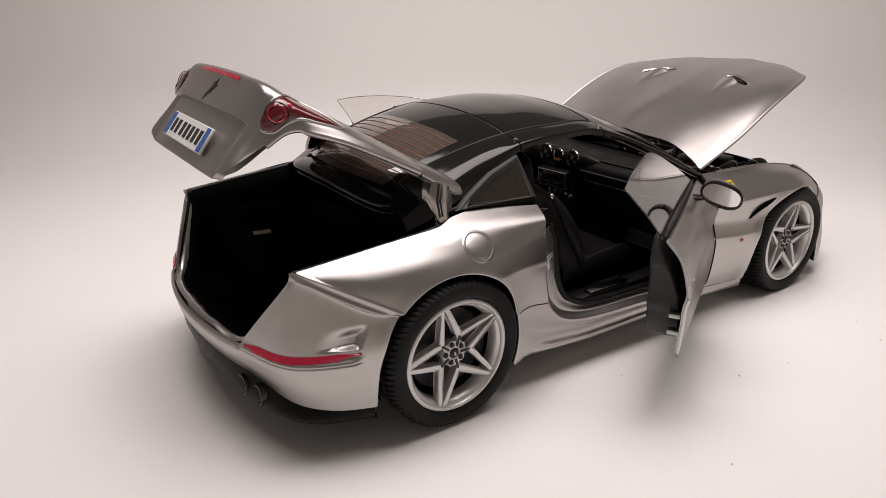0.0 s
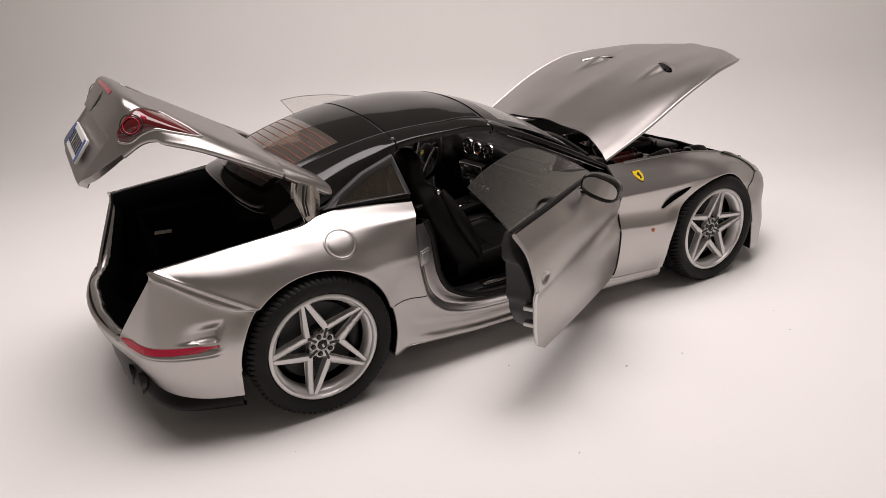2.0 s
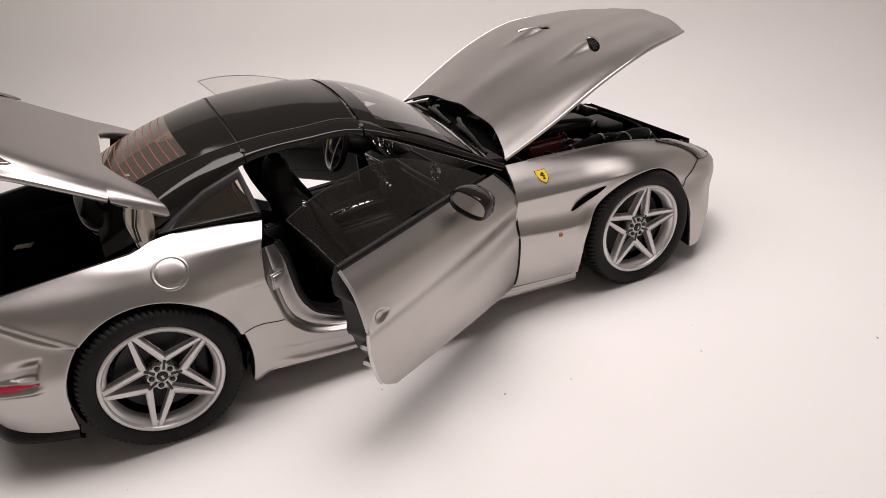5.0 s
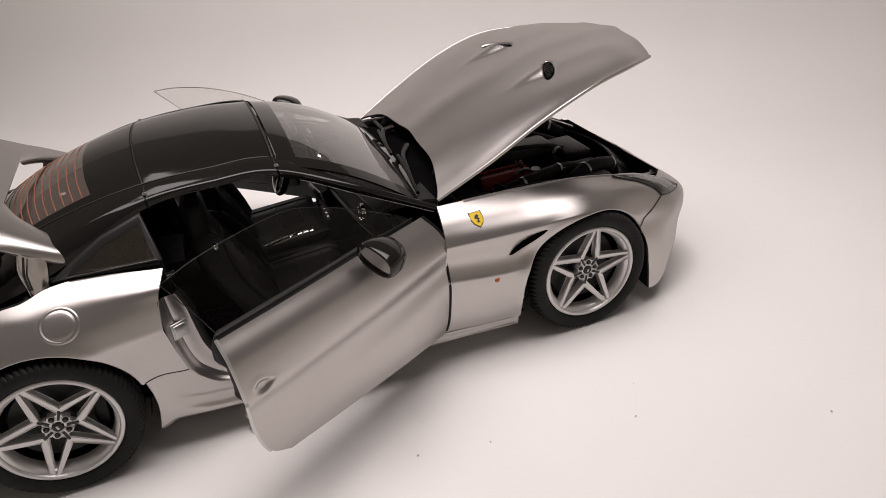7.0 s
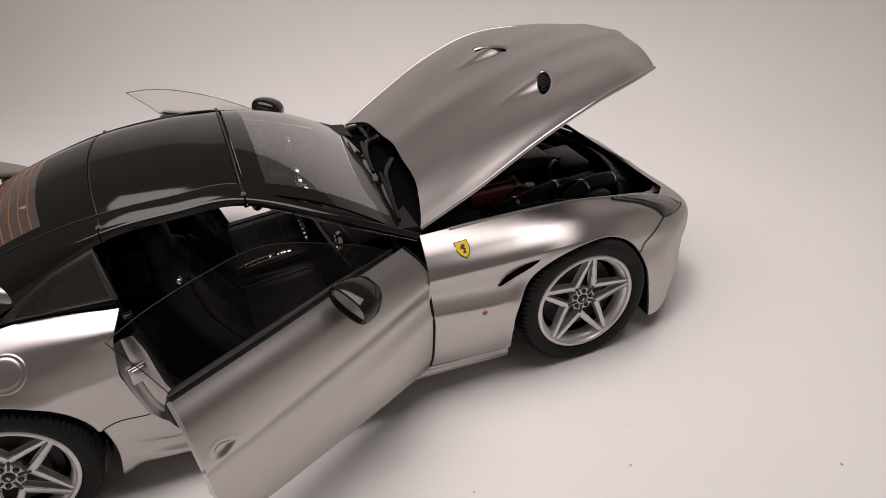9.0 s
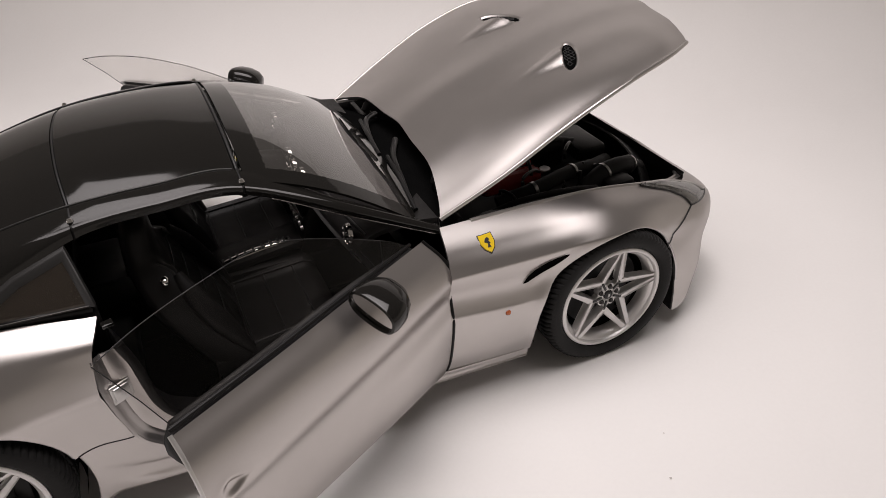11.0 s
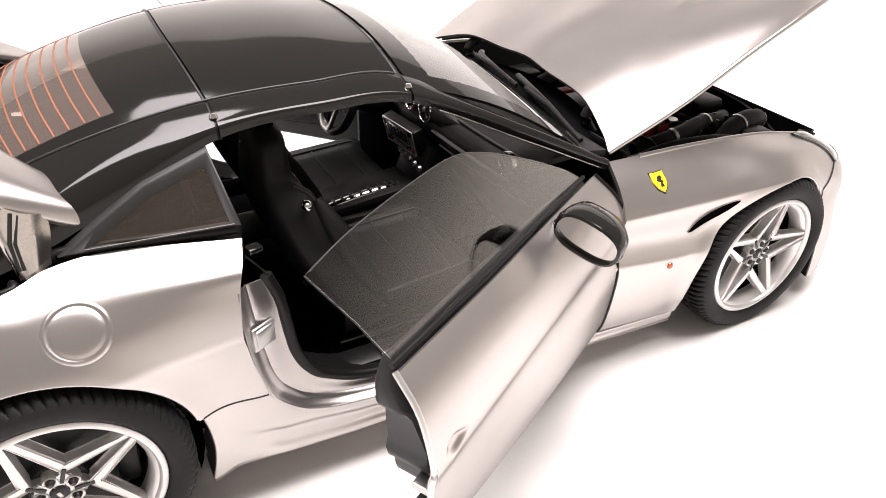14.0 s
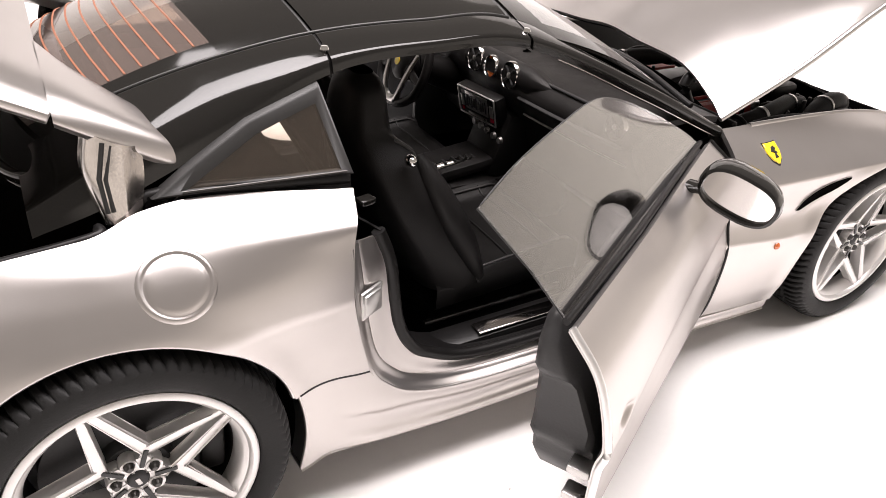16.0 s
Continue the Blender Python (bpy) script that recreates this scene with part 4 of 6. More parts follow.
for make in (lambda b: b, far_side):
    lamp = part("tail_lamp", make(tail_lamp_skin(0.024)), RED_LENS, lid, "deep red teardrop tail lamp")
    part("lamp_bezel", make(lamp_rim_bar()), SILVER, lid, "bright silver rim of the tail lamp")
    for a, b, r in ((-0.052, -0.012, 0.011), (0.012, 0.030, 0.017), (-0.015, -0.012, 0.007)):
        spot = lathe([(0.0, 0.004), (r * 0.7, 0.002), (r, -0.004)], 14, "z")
        spot.transform(Matrix.Translation(on_lid(a, b, 0.020)) @ (-VIEW_AXIS).to_track_quat("Z", "Y").to_matrix().to_4x4())
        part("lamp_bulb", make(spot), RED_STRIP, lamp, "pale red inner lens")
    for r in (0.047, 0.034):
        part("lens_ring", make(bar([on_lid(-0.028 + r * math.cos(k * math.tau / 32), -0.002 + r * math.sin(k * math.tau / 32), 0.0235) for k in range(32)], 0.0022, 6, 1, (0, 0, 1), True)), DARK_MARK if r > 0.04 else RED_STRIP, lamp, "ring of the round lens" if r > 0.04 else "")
part("brake_lamp", skin(lambda a, b: outward(lid_skin, 5.00 + 0.30 * b, 4 + a, 0.0025), steps(-1.05, 1.05, 20), steps(0, 1, 4), 0.004), RED_STRIP, lid, "red high brake light strip")


def lid_frame(u, y):
    """Pose on the lid's rear face: x across, y up the face, z outwards."""
    c = lid_skin(u, 4)
    up = (lid_skin(u - 0.2, 4) - lid_skin(u + 0.2, 4)).normalized()
    across = Vector((0, -1, 0))
    out = across.cross(up)
    return Matrix.Translation(c + Vector((0, y, 0))) @ Matrix((across, up, out)).transposed().to_4x4()


plate_m = lid_frame(7.55, 0.0) @ Matrix.Diagonal((0.88, 0.92, 1, 1)) @ Matrix.Translation((0, 0, -0.012))
plate = part("number_plate", prism([(-0.30, -0.066), (0.30, -0.066), (0.30, 0.066), (-0.30, 0.066)], 0.014, plate_m, 0.003), WHITE_PLATE, lid, "white number plate with blue ends")
for x in (-0.272, 0.272):
    part("blue_band", prism([(x - 0.024, -0.06), (x + 0.024, -0.06), (x + 0.024, 0.06), (x - 0.024, 0.06)], 0.003, plate_m @ Matrix.Translation((0, 0, 0.0135))), BLUE_PLATE, lid, "blue end band of the plate")
for k in range(7):
    x = -0.203 + k * 0.066 + (0.012 if k > 1 else 0)
    part("plate_mark", prism([(x - 0.019, -0.036), (x + 0.019, -0.036), (x + 0.019, 0.036), (x - 0.019, 0.036)], 0.003, plate_m @ Matrix.Translation((0, 0, 0.0135))), DARK_MARK, lid)
part("boot_emblem", prism([(-0.05, -0.012), (-0.02, -0.006), (-0.012, -0.022), (0.004, -0.010), (0.03, -0.02), (0.02, 0.0), (0.05, 0.012), (0.026, 0.014), (0.012, 0.026), (-0.004, 0.010), (-0.03, 0.008)], 0.004, lid_frame(6.02, 0) @ Matrix.Rotation(radians(48), 4, "Z") @ Matrix.Diagonal((1.5, 0.85, 1, 1))), DARK_MARK, lid, "small black emblem")


def lid_bracket():
    return skin(net([[(-1.180, -0.640, 1.035), (-1.185, -0.66, 0.98), (-1.205, -0.685, 0.90)], [(-1.225, -0.662, 1.055), (-1.245, -0.685, 0.98), (-1.245, -0.705, 0.90)],
                     [(-1.270, -0.640, 1.075), (-1.295, -0.655, 0.985), (-1.28, -0.685, 0.89)], [(-1.285, -0.580, 1.075), (-1.305, -0.60, 0.985), (-1.28, -0.62, 0.89)]]), steps(0, 3, 18), steps(0, 2, 10), -0.02)


for bracket in both("lid_bracket", lid_bracket, POLISHED, car, "worn silver hinge bracket of the boot lid"):
    way = -1 if bracket.name == "lid_bracket" else 1
    for f in (0.35, 0.65):
        a, b = Vector((-1.222, -0.660, 1.045)).lerp(Vector((-1.270, -0.652, 1.068)), f), Vector((-1.247, -0.700, 0.925)).lerp(Vector((-1.283, -0.686, 0.915)), f)
        part("bracket_groove", bar([Vector((p.x, -p.y * way, p.z)) for p in (a, a.lerp(b, 0.5) + Vector((-0.012, 0, 0)), b)], 0.0055, 8), DARK_MARK, bracket, "dark groove")

# ---- boot ----
def tub(x0, x1, y, z0, z1, taper=0.0):
    """Open box: floor and four walls."""
    bm = bmesh.new()
    lo = [bm.verts.new(p) for p in ((x0, -y, z0), (x1, -y, z0), (x1, y, z0), (x0, y, z0))]
    hi = [bm.verts.new(p) for p in ((x0 - taper, -y - taper, z1), (x1 + taper, -y - taper, z1), (x1 + taper, y + taper, z1), (x0 - taper, y + taper, z1))]
    bm.faces.new(lo)
    for i in range(4):
        bm.faces.new([lo[i], lo[(i + 1) % 4], hi[(i + 1) % 4], hi[i]])
    bmesh.ops.recalc_face_normals(bm, faces=bm.faces)
    bmesh.ops.bevel(bm, geom=[e for e in bm.edges if len(e.link_faces) == 2], offset=0.03, segments=3, affect="EDGES")
    return bm


BOOT_RIM = [(-1.30, -0.70, 0.895), (-1.335, -0.728, 0.886), (-1.69, -0.723, 0.852), (-1.95, -0.708, 0.825), (-1.985, -0.694, 0.815), (-2.005, -0.668, 0.745), (-2.135, -0.485, 0.480), (-2.20, -0.25, 0.480), (-2.215, 0, 0.480)]
BOOT_WELL = [(-1.28, -0.60, 0.80), (-1.335, -0.62, 0.80), (-1.69, -0.63, 0.78), (-1.92, -0.62, 0.76), (-1.95, -0.60, 0.74), (-1.97, -0.57, 0.66), (-2.05, -0.44, 0.47), (-2.08, -0.25, 0.465), (-2.09, 0, 0.465)]


def boot_wall():
    flat = lambda u: Vector((min(max(spline(BOOT_WELL, u).x, -1.98), -1.2), spline(BOOT_WELL, u).y * 0.93, 0.36))
    return skin(lambda u, v: spline([spline(BOOT_RIM, u), spline(BOOT_WELL, u), flat(u)], v), steps(0, 8, 40), steps(0, 2, 8))


part("boot_lining", join(boot_wall(), flipped(boot_wall())), CARPET, car, "black flocked boot lining")
part("boot_floor", box((1.0, 1.3, 0.02), (-1.58, 0, 0.375), 0.005), CARPET, car)
part("boot_back_panel", box((0.03, 1.36, 0.56), (-1.22, 0, 0.66), 0.01, Matrix.Rotation(radians(8), 4, "Y")), CARPET, car)
both("boot_seal", lambda: bar(curve_pts([(p[0] * 0.995 + 0.0, p[1] * 0.985, p[2] - 0.006) for p in BOOT_RIM], 44), 0.012, 8), BLACK_TRIM, car, "black boot seal")


def boot_ledge(u, v):
    """Rolled silver rim of the boot opening."""
    p = spline(BOOT_RIM, u)
    inward = Vector((1.0 if u > 6.3 else 0.75, 0.0 if u > 7.5 else 0.7, 0)).normalized() if u > 4 else Vector((0.2, 1, 0)).normalized()
    return p + inward * 0.060 * v + Vector((0, 0, 0.004 + 0.007 * math.sin(math.pi * min(1, v * 1.3)) - 0.018 * v * v))


both("boot_ledge", lambda: skin(boot_ledge, steps(4.6, 8, 40), steps(-0.1, 1, 8)), SILVER, car, "rolled silver rim of the boot")
part("boot_divider", box((0.60, 0.62, 0.36), (-1.58, 0.27, 0.555), 0.02), CARPET, car, "black raised boot divider")
part("boot_sticker", box((0.085, 0.05, 0.004), (-1.815, 0.062, 0.738), 0.001, Matrix.Rotation(radians(-12), 4, "Z")), LABEL_PAPER, car, "small pale label")

# ---- doors ----
DOOR_NET = [
    [(-0.595, -0.862, 0.272), (-0.690, -0.872, 0.345), (-0.735, -0.882, 0.48), (-0.742, -0.884, 0.585), (-0.748, -0.893, 0.66), (-0.742, -0.850, 0.80), (-0.73, -0.775, 0.885)],
    [(-0.30, -0.868, 0.252), (-0.30, -0.878, 0.345), (-0.30, -0.876, 0.46), (-0.30, -0.872, 0.57), (-0.30, -0.888, 0.66), (-0.30, -0.853, 0.79), (-0.30, -0.775, 0.873)],
    [(0.10, -0.872, 0.228), (0.10, -0.886, 0.32), (0.10, -0.884, 0.44), (0.10, -0.862, 0.56), (0.10, -0.888, 0.665), (0.10, -0.848, 0.778), (0.10, -0.765, 0.860)],
    [(0.425, -0.872, 0.213), (0.440, -0.895, 0.30), (0.462, -0.903, 0.48), (0.486, -0.876, 0.595), (0.500, -0.890, 0.690), (0.498, -0.838, 0.772), (0.470, -0.758, 0.846)],
]


def door_skin(u, v):
    p = net(DOOR_NET)(u, v)
    s, t = (p.x + 0.662) / 0.040, (p.z - 0.672) / 0.032
    r = math.hypot(s / (1.15 + 0.35 * smooth(-0.6, 0.6, s)), t / (1 - 0.55 * smooth(-0.2, 1.6, s)))
    p.y -= 0.001 * math.exp(-((r - 1.15) / 0.35) ** 2)
    p.y += 0.012 * (1 - smooth(0.3, 1.0, r))
    return p


def swing(degrees):
    return Matrix.Translation((0.50, -0.80, 0)) @ Matrix.Rotation(radians(degrees), 4, "Z") @ Matrix.Translation((-0.50, 0.80, 0))


PANE = [(-0.700, -0.745, 0.868), (-0.735, -0.670, 0.975), (-0.782, -0.575, 1.092), (-0.62, -0.572, 1.120), (-0.40, -0.570, 1.130), (-0.17, -0.562, 1.115), (-0.02, -0.585, 1.075), (0.16, -0.636, 0.995), (0.33, -0.690, 0.905), (0.40, -0.725, 0.855)]
INNER = [(-0.70, 0.885), (-0.735, 0.83), (-0.735, 0.76), (-0.70, 0.73), (-0.69, 0.60), (-0.70, 0.56), (-0.665, 0.52), (-0.66, 0.47), (-0.60, 0.38), (-0.50, 0.325), (0.30, 0.285), (0.37, 0.36), (0.41, 0.60), (0.43, 0.84), (0.10, 0.868)]


def tucked(bm):
    """Draws the panel's outer side in where the door's skin leans inwards."""
    for v in bm.verts:
        if v.co.y < -0.79:
            v.co.y += 0.105 * smooth(0.60, 0.88, v.co.z) + 0.012
    return bm


def make_door(degrees, mirror, shift=(0, 0, 0)):
    def put(bm):
        bm.transform(Matrix.Translation(shift) @ swing(degrees))
        return flipped(bm) if mirror else bm
    us = steps(0, 0.45, 26)[:-1] + steps(0.45, 3, 26)
    door = part("door", put(skin(door_skin, us, steps(0, 3.4, 26)[:-1] + steps(3.4, 4.6, 48)[:-1] + steps(4.6, TOP, 18), -0.02)), SILVER, car, "silver door swung open on its front hinge", sharp=50)
    part("edge_trim", put(bar([door_skin(0, v) + Vector((-0.002, 0.008, 0)) for v in steps(1.0, TOP, 24)], 0.008, 10)), SILVER_TRIM, door, "bright silver rear edge of the door")
    # Dark bar added on the front edge to draw the shaded shut gap.
    part("front_gap_bar", put(bar([door_skin(3, v) + Vector((0.002, 0.001, 0)) for v in steps(0.3, TOP, 30)], 0.008, 8)), BLACK_TRIM, door, "dark shut line at the door's front")
    xz = lambda thick, y: Matrix(((1, 0, 0, 0), (0, 0, 1, y), (0, 1, 0, 0), (0, 0, 0, 1)))
    part("inner_panel", put(tucked(prism(INNER, 0.15, xz(0, -0.855), 0.012))), GREY_PLASTIC, door, "dark grey moulded door panel")
    part("window_slot", put(bar([(-0.725, -0.752, 0.888), (-0.30, -0.757, 0.880), (0.10, -0.747, 0.868), (0.42, -0.735, 0.852)], 0.008, 8)), BLACK_TRIM, door, "black rubber window seal")
    part("door_pocket", put(box((0.6, 0.03, 0.16), (-0.15, -0.692, 0.47), 0.02)), LEATHER, door)
    part("door_pull", put(bar(curve_pts([(-0.42, -0.685, 0.66), (-0.2, -0.665, 0.70), (0.1, -0.665, 0.71), (0.3, -0.685, 0.68)], 14), 0.02, 8)), LEATHER, door)
    for z in (0.455, 0.535):
        part("latch", put(box((0.044, 0.05, 0.022), (-0.708, -0.835, z), 0.005)), STEEL, door, "small steel latch")
    bm = bmesh.new()
    bm.faces.new([bm.verts.new(p) for p in PANE[:2] + curve_pts(PANE[2:], 42)])
    bmesh.ops.recalc_face_normals(bm, faces=bm.faces)
    bmesh.ops.solidify(bm, geom=bm.faces[:], thickness=0.006)
    part("window_pane", put(bm), GLASS, door, "clear frameless side window")
    part("pane_edge", put(bar(PANE[:2] + curve_pts(PANE[2:9], 36), 0.0017, 6)), GREY_PLASTIC, door, "thin dark edge of the window")
    lean = radians(16)

    def ring(x, cy, cz, ry, rz, k):
        a, b = (math.copysign(abs(w) ** 0.78, w) for w in (math.cos(k), math.sin(k)))
        return (x, cy + ry * a * math.cos(lean) - rz * b * math.sin(lean), cz + ry * a * math.sin(lean) + rz * b * math.cos(lean))
    bm = bmesh.new()
    rows = []
    for x, cy, cz, ry, rz in ((-0.030, -0.921, 0.905, 0.101, 0.060), (-0.010, -0.921, 0.905, 0.106, 0.065), (0.04, -0.920, 0.903, 0.101, 0.062), (0.09, -0.912, 0.900, 0.084, 0.052), (0.125, -0.902, 0.897, 0.055, 0.036), (0.138, -0.895, 0.896, 0.012, 0.010)):
        rows.append([bm.verts.new(ring(x, cy, cz, ry, rz, k * math.tau / 28)) for k in range(28)])
    inner = [bm.verts.new(ring(-0.034, -0.921, 0.905, 0.093, 0.053, k * math.tau / 28)) for k in range(28)]
    back = [bm.verts.new(ring(-0.022, -0.921, 0.905, 0.090, 0.051, k * math.tau / 28)) for k in range(28)]
    for a, b in zip([back, inner] + rows, [inner] + rows):
        for k in range(28):
            bm.faces.new([a[k], a[(k + 1) % 28], b[(k + 1) % 28], b[k]])
    bm.faces.new(rows[-1])
    bmesh.ops.recalc_face_normals(bm, faces=bm.faces)
    part("door_mirror", put(bm), BLACK_GLOSS, door, "gloss black oval door mirror")
    bm = bmesh.new()
    bm.faces.new([bm.verts.new(ring(-0.026 - 0.007 * math.sin(k * math.tau / 28), -0.921, 0.905, 0.091, 0.052, k * math.tau / 28)) for k in range(28)])
    part("mirror_glass", put(bm), CHROME, door, "silvery mirror glass")
    part("mirror_arm", put(bar([(0.075, -0.87, 0.872), (0.10, -0.82, 0.85), (0.11, -0.78, 0.842)], [0.03, 0.026, 0.03], 8, 0.6)), BLACK_GLOSS, door)
    return door


make_door(30, False)
make_door(41, True, (-0.04, -0.02, 0))

# ---- front details ----
LAMP_UPPER = [(2.78, 5.90, 0), (3.20, 5.96, 0), (3.65, 5.95, 0), (4.10, 5.62, 0), (4.45, 5.05, 0), (4.52, 4.30, 0)]
LAMP_LOWER = [(2.78, 5.86, 0), (3.00, 5.66, 0), (3.25, 5.45, 0), (3.45, 5.12, 0), (3.56, 4.85, 0), (3.62, 4.40, 0)]


def lamp_point(s, w, lift):
    """Spot on the headlamp: s from its rear tip to its blunt front, w from -1 at the lower edge to 1 at the upper."""
    q = spline(LAMP_LOWER, 5 * s).lerp(spline(LAMP_UPPER, 5 * s), 0.5 + 0.5 * w)
    return outward(nose_skin, q.x, q.y - 0.10 * smooth(0.75, 1, s) * (1 - w * w), lift)


def head_lamp(lift, s0=0.0, s1=1.0, w0=-1.0, w1=1.0):
    return skin(lambda s, w: lamp_point(s, w, 0.003 + (lift - 0.003) * (1 - w ** 4) * (1 - s ** 8)), steps(s0, s1, 30), steps(w0, w1, 12))


def lamp_rim(lift):
    """The outline of the headlamp as a run of points."""
    return [lamp_point(s, 1, lift) for s in steps(0, 1, 26)] + [lamp_point(1, w, lift) for w in steps(0.8, -0.8, 8)] + [lamp_point(s, -1, lift) for s in steps(1, 0, 26)]


both("headlamp_housing", lambda: head_lamp(0.003), BLACK_GLOSS, car, "black headlamp housing")
for f in (lambda b: b, flipped):
    lamp = part("headlamp", f(head_lamp(0.016)), LENS, car, "clear swept-back headlamp lens")
    part("reflector", f(head_lamp(0.007, 0.30, 0.93, -0.2, 0.8)), GREY_STEEL, lamp)
    part("reflector", f(head_lamp(0.006, 0.66, 0.96, -0.88, -0.35)), GREY_STEEL, lamp)
    part("lamp_bezel", f(bar(lamp_rim(0.003), 0.0045, 8)), BLACK_GLOSS, lamp, "black lamp rim")
    part("light_strip", f(bar([lamp_point(s, 0.86, 0.008) for s in steps(0.06, 0.97, 24)], 0.0055, 8)), SILVER_TRIM, lamp, "white light strip")
    part("light_strip", f(bar([lamp_point(s, -0.25, 0.008) for s in steps(0.22, 0.90, 18)], 0.004, 8)), SILVER_TRIM, lamp)
    bulb = lathe([(0.0, 0.018), (0.018, 0.014), (0.030, 0.004), (0.034, -0.004)], 20, "z")
    bmesh.ops.scale(bulb, vec=(0.7, 0.7, 0.5), verts=bulb.verts)
    spot = lamp_point(0.62, 0.0, 0.004)
    bulb.transform(Matrix.Translation(spot) @ (lamp_point(0.62, 0.0, 1) - spot).to_track_quat("Z", "Y").to_matrix().to_4x4())
    part("projector", f(bulb), DARK_MARK, lamp, "round dark projector")
JOINT = [(2.90, 2.86, 0), (3.16, 3.66, 0), (3.40, 4.13, 0), (3.62, 4.40, 0)]
both("bumper_joint", lambda: bar([outward(front_skin if q.x < 3 else nose_skin, q.x, q.y, 0.0) for q in (spline(JOINT, t) for t in steps(0, 3, 24))], 0.0045, 6), DARK_MARK, car)
both("bumper_return", lambda: skin(net([[(1.722, -0.905, 0.108), (1.717, -0.90, 0.25), (1.702, -0.880, 0.42)], [(1.70, -0.80, 0.14), (1.70, -0.80, 0.25), (1.69, -0.80, 0.42)]]), steps(0, 1, 3), steps(0, 2, 6), 0.01), BLACK_TRIM, car)


both("side_marker", lambda: lathe([(0.0, -0.012), (0.008, -0.010), (0.013, -0.004), (0.014, 0.004)], 16, "y", (0.774, -0.916, 0.458)), AMBER, car, "small amber side marker")
OUTLET = [(0.858, 0.568), (0.880, 0.567), (0.93, 0.588), (1.00, 0.627), (1.062, 0.672), (1.02, 0.667), (0.95, 0.640), (0.89, 0.606)]


def surface_y(P, x, z, u, v):
    """The surface's y at this x and z, searched from (u, v)."""
    for _ in range(12):
        p, a, b = P(u, v), P(u + 1e-3, v), P(u, v + 1e-3)
        ax, az, bx, bz = a.x - p.x, a.z - p.z, b.x - p.x, b.z - p.z
        det = (ax * bz - bx * az) or 1e-12
        ex, ez = (x - p.x) * 1e-3, (z - p.z) * 1e-3
        u, v = u + (ex * bz - ez * bx) / det, v + (ez * ax - ex * az) / det
    return P(u, v).y


def on_wing(x, z, lift):
    return Vector((x, surface_y(front_skin, x, z, 1.0, 3.8) - lift, z))


def outlet():
    ring = [spline([(*p, 0) for p in OUTLET + OUTLET[:1]], t) for t in steps(0, 8, 40)[:-1]]
    mid = sum(ring, Vector()) / 40
    bm = bmesh.new()
    rows = [[bm.verts.new(on_wing(*(mid.lerp(p, f)).xy, 0.004)) for p in ring] for f in (0.02, 0.3, 0.55, 0.8, 1.0)]
    for a, b in zip(rows, rows[1:]):
        for k in range(40):
            bm.faces.new([a[k], b[k], b[(k + 1) % 40], a[(k + 1) % 40]])
    bm.faces.new(rows[0])
    return finish(bm, 0.004)


def shield():
    out = [(-0.030, 0.038), (-0.012, 0.036), (0.0, 0.037), (0.012, 0.036), (0.030, 0.038), (0.032, 0.0), (0.022, -0.026), (0.0, -0.046), (-0.022, -0.026), (-0.032, 0.0)]
    c = on_wing(0.722, 0.783, 0.0)
    x = (on_wing(0.742, 0.783, 0.0) - on_wing(0.702, 0.783, 0.0)).normalized()
    n = x.cross(on_wing(0.722, 0.803, 0.0) - on_wing(0.722, 0.763, 0.0)).normalized()
    y = n.cross(x)
    return out, Matrix.Translation(c) @ Matrix((x, y, n)).transposed().to_4x4()


outline, badge_m = shield()
badge_m = badge_m @ Matrix.Translation((0, 0, -0.010))
for f in (lambda b: b, flipped):
    badge = part("wing_badge", f(prism(outline, 0.014, badge_m, 0.002)), YELLOW, car, "yellow shield badge")
    part("badge_rim", f(prism([(a * 1.12, b * 1.1) for a, b in outline], 0.010, badge_m)), DARK_MARK, badge)
    part("badge_mark", f(prism([(-0.008, -0.022), (0.0, -0.004), (-0.014, 0.004), (-0.006, 0.018), (0.006, 0.022), (0.012, 0.010), (0.004, 0.006), (0.012, -0.006), (0.004, -0.008), (0.008, -0.022)], 0.003, badge_m @ Matrix.Translation((0, 0, 0.0135)))), DARK_MARK, badge)
both("wing_outlet", outlet, VOID, car, "black air outlet in the wing")
both("outlet_lip", lambda: bar([on_wing(*spline([(*p, 0) for p in OUTLET + OUTLET[:1]], t).xy, 0.0) for t in steps(0, 8, 40)[:-1]], 0.0025, 6, 1, (0, 1, 0), True), SILVER, car)
strip_base = net(REAR_NET)


def strip(s, w):
    """Red strip along the bumper's corner, tapering at both ends."""
    half = 0.0125 * smooth(-0.02, 0.16, s) * (1 - 0.75 * smooth(0.85, 1.0, s))
    z = 0.490 - 0.014 * s + w * half
    u = 3.20 + 1.72 * s
    v = min(steps(1.6, 2.6, 120), key=lambda q: abs(strip_base(u, q).z - z))
    p = rear_skin(u, v)
    n = Vector((-0.45, -0.89, 0)) if u < 4 else Vector((-0.75, -0.66, 0))
    return Vector((p.x, p.y, z)) + n * (0.008 - 0.004 * w * w)


both("bumper_reflector", lambda: skin(strip, steps(0, 1, 40), steps(-1, 1, 4), 0.006), RED_STRIP, car, "curved red reflector strip")

# ---- engine bay ----
part("engine_bay", tub(0.75, 2.0, 0.52, 0.38, 0.62, 0.03), BLACK_TRIM, car, "black engine bay")


def bay_side():
    return skin(lambda u, v: nose_skin(u, TOP).lerp(Vector((nose_skin(u, TOP).x - 0.08 * (u > 3.5), nose_skin(u, TOP).y * 0.80, nose_skin(u, TOP).z - 0.13)), v) - Vector((0, 0, 0.004)), steps(0, 4.2, 36), steps(0, 1, 4))


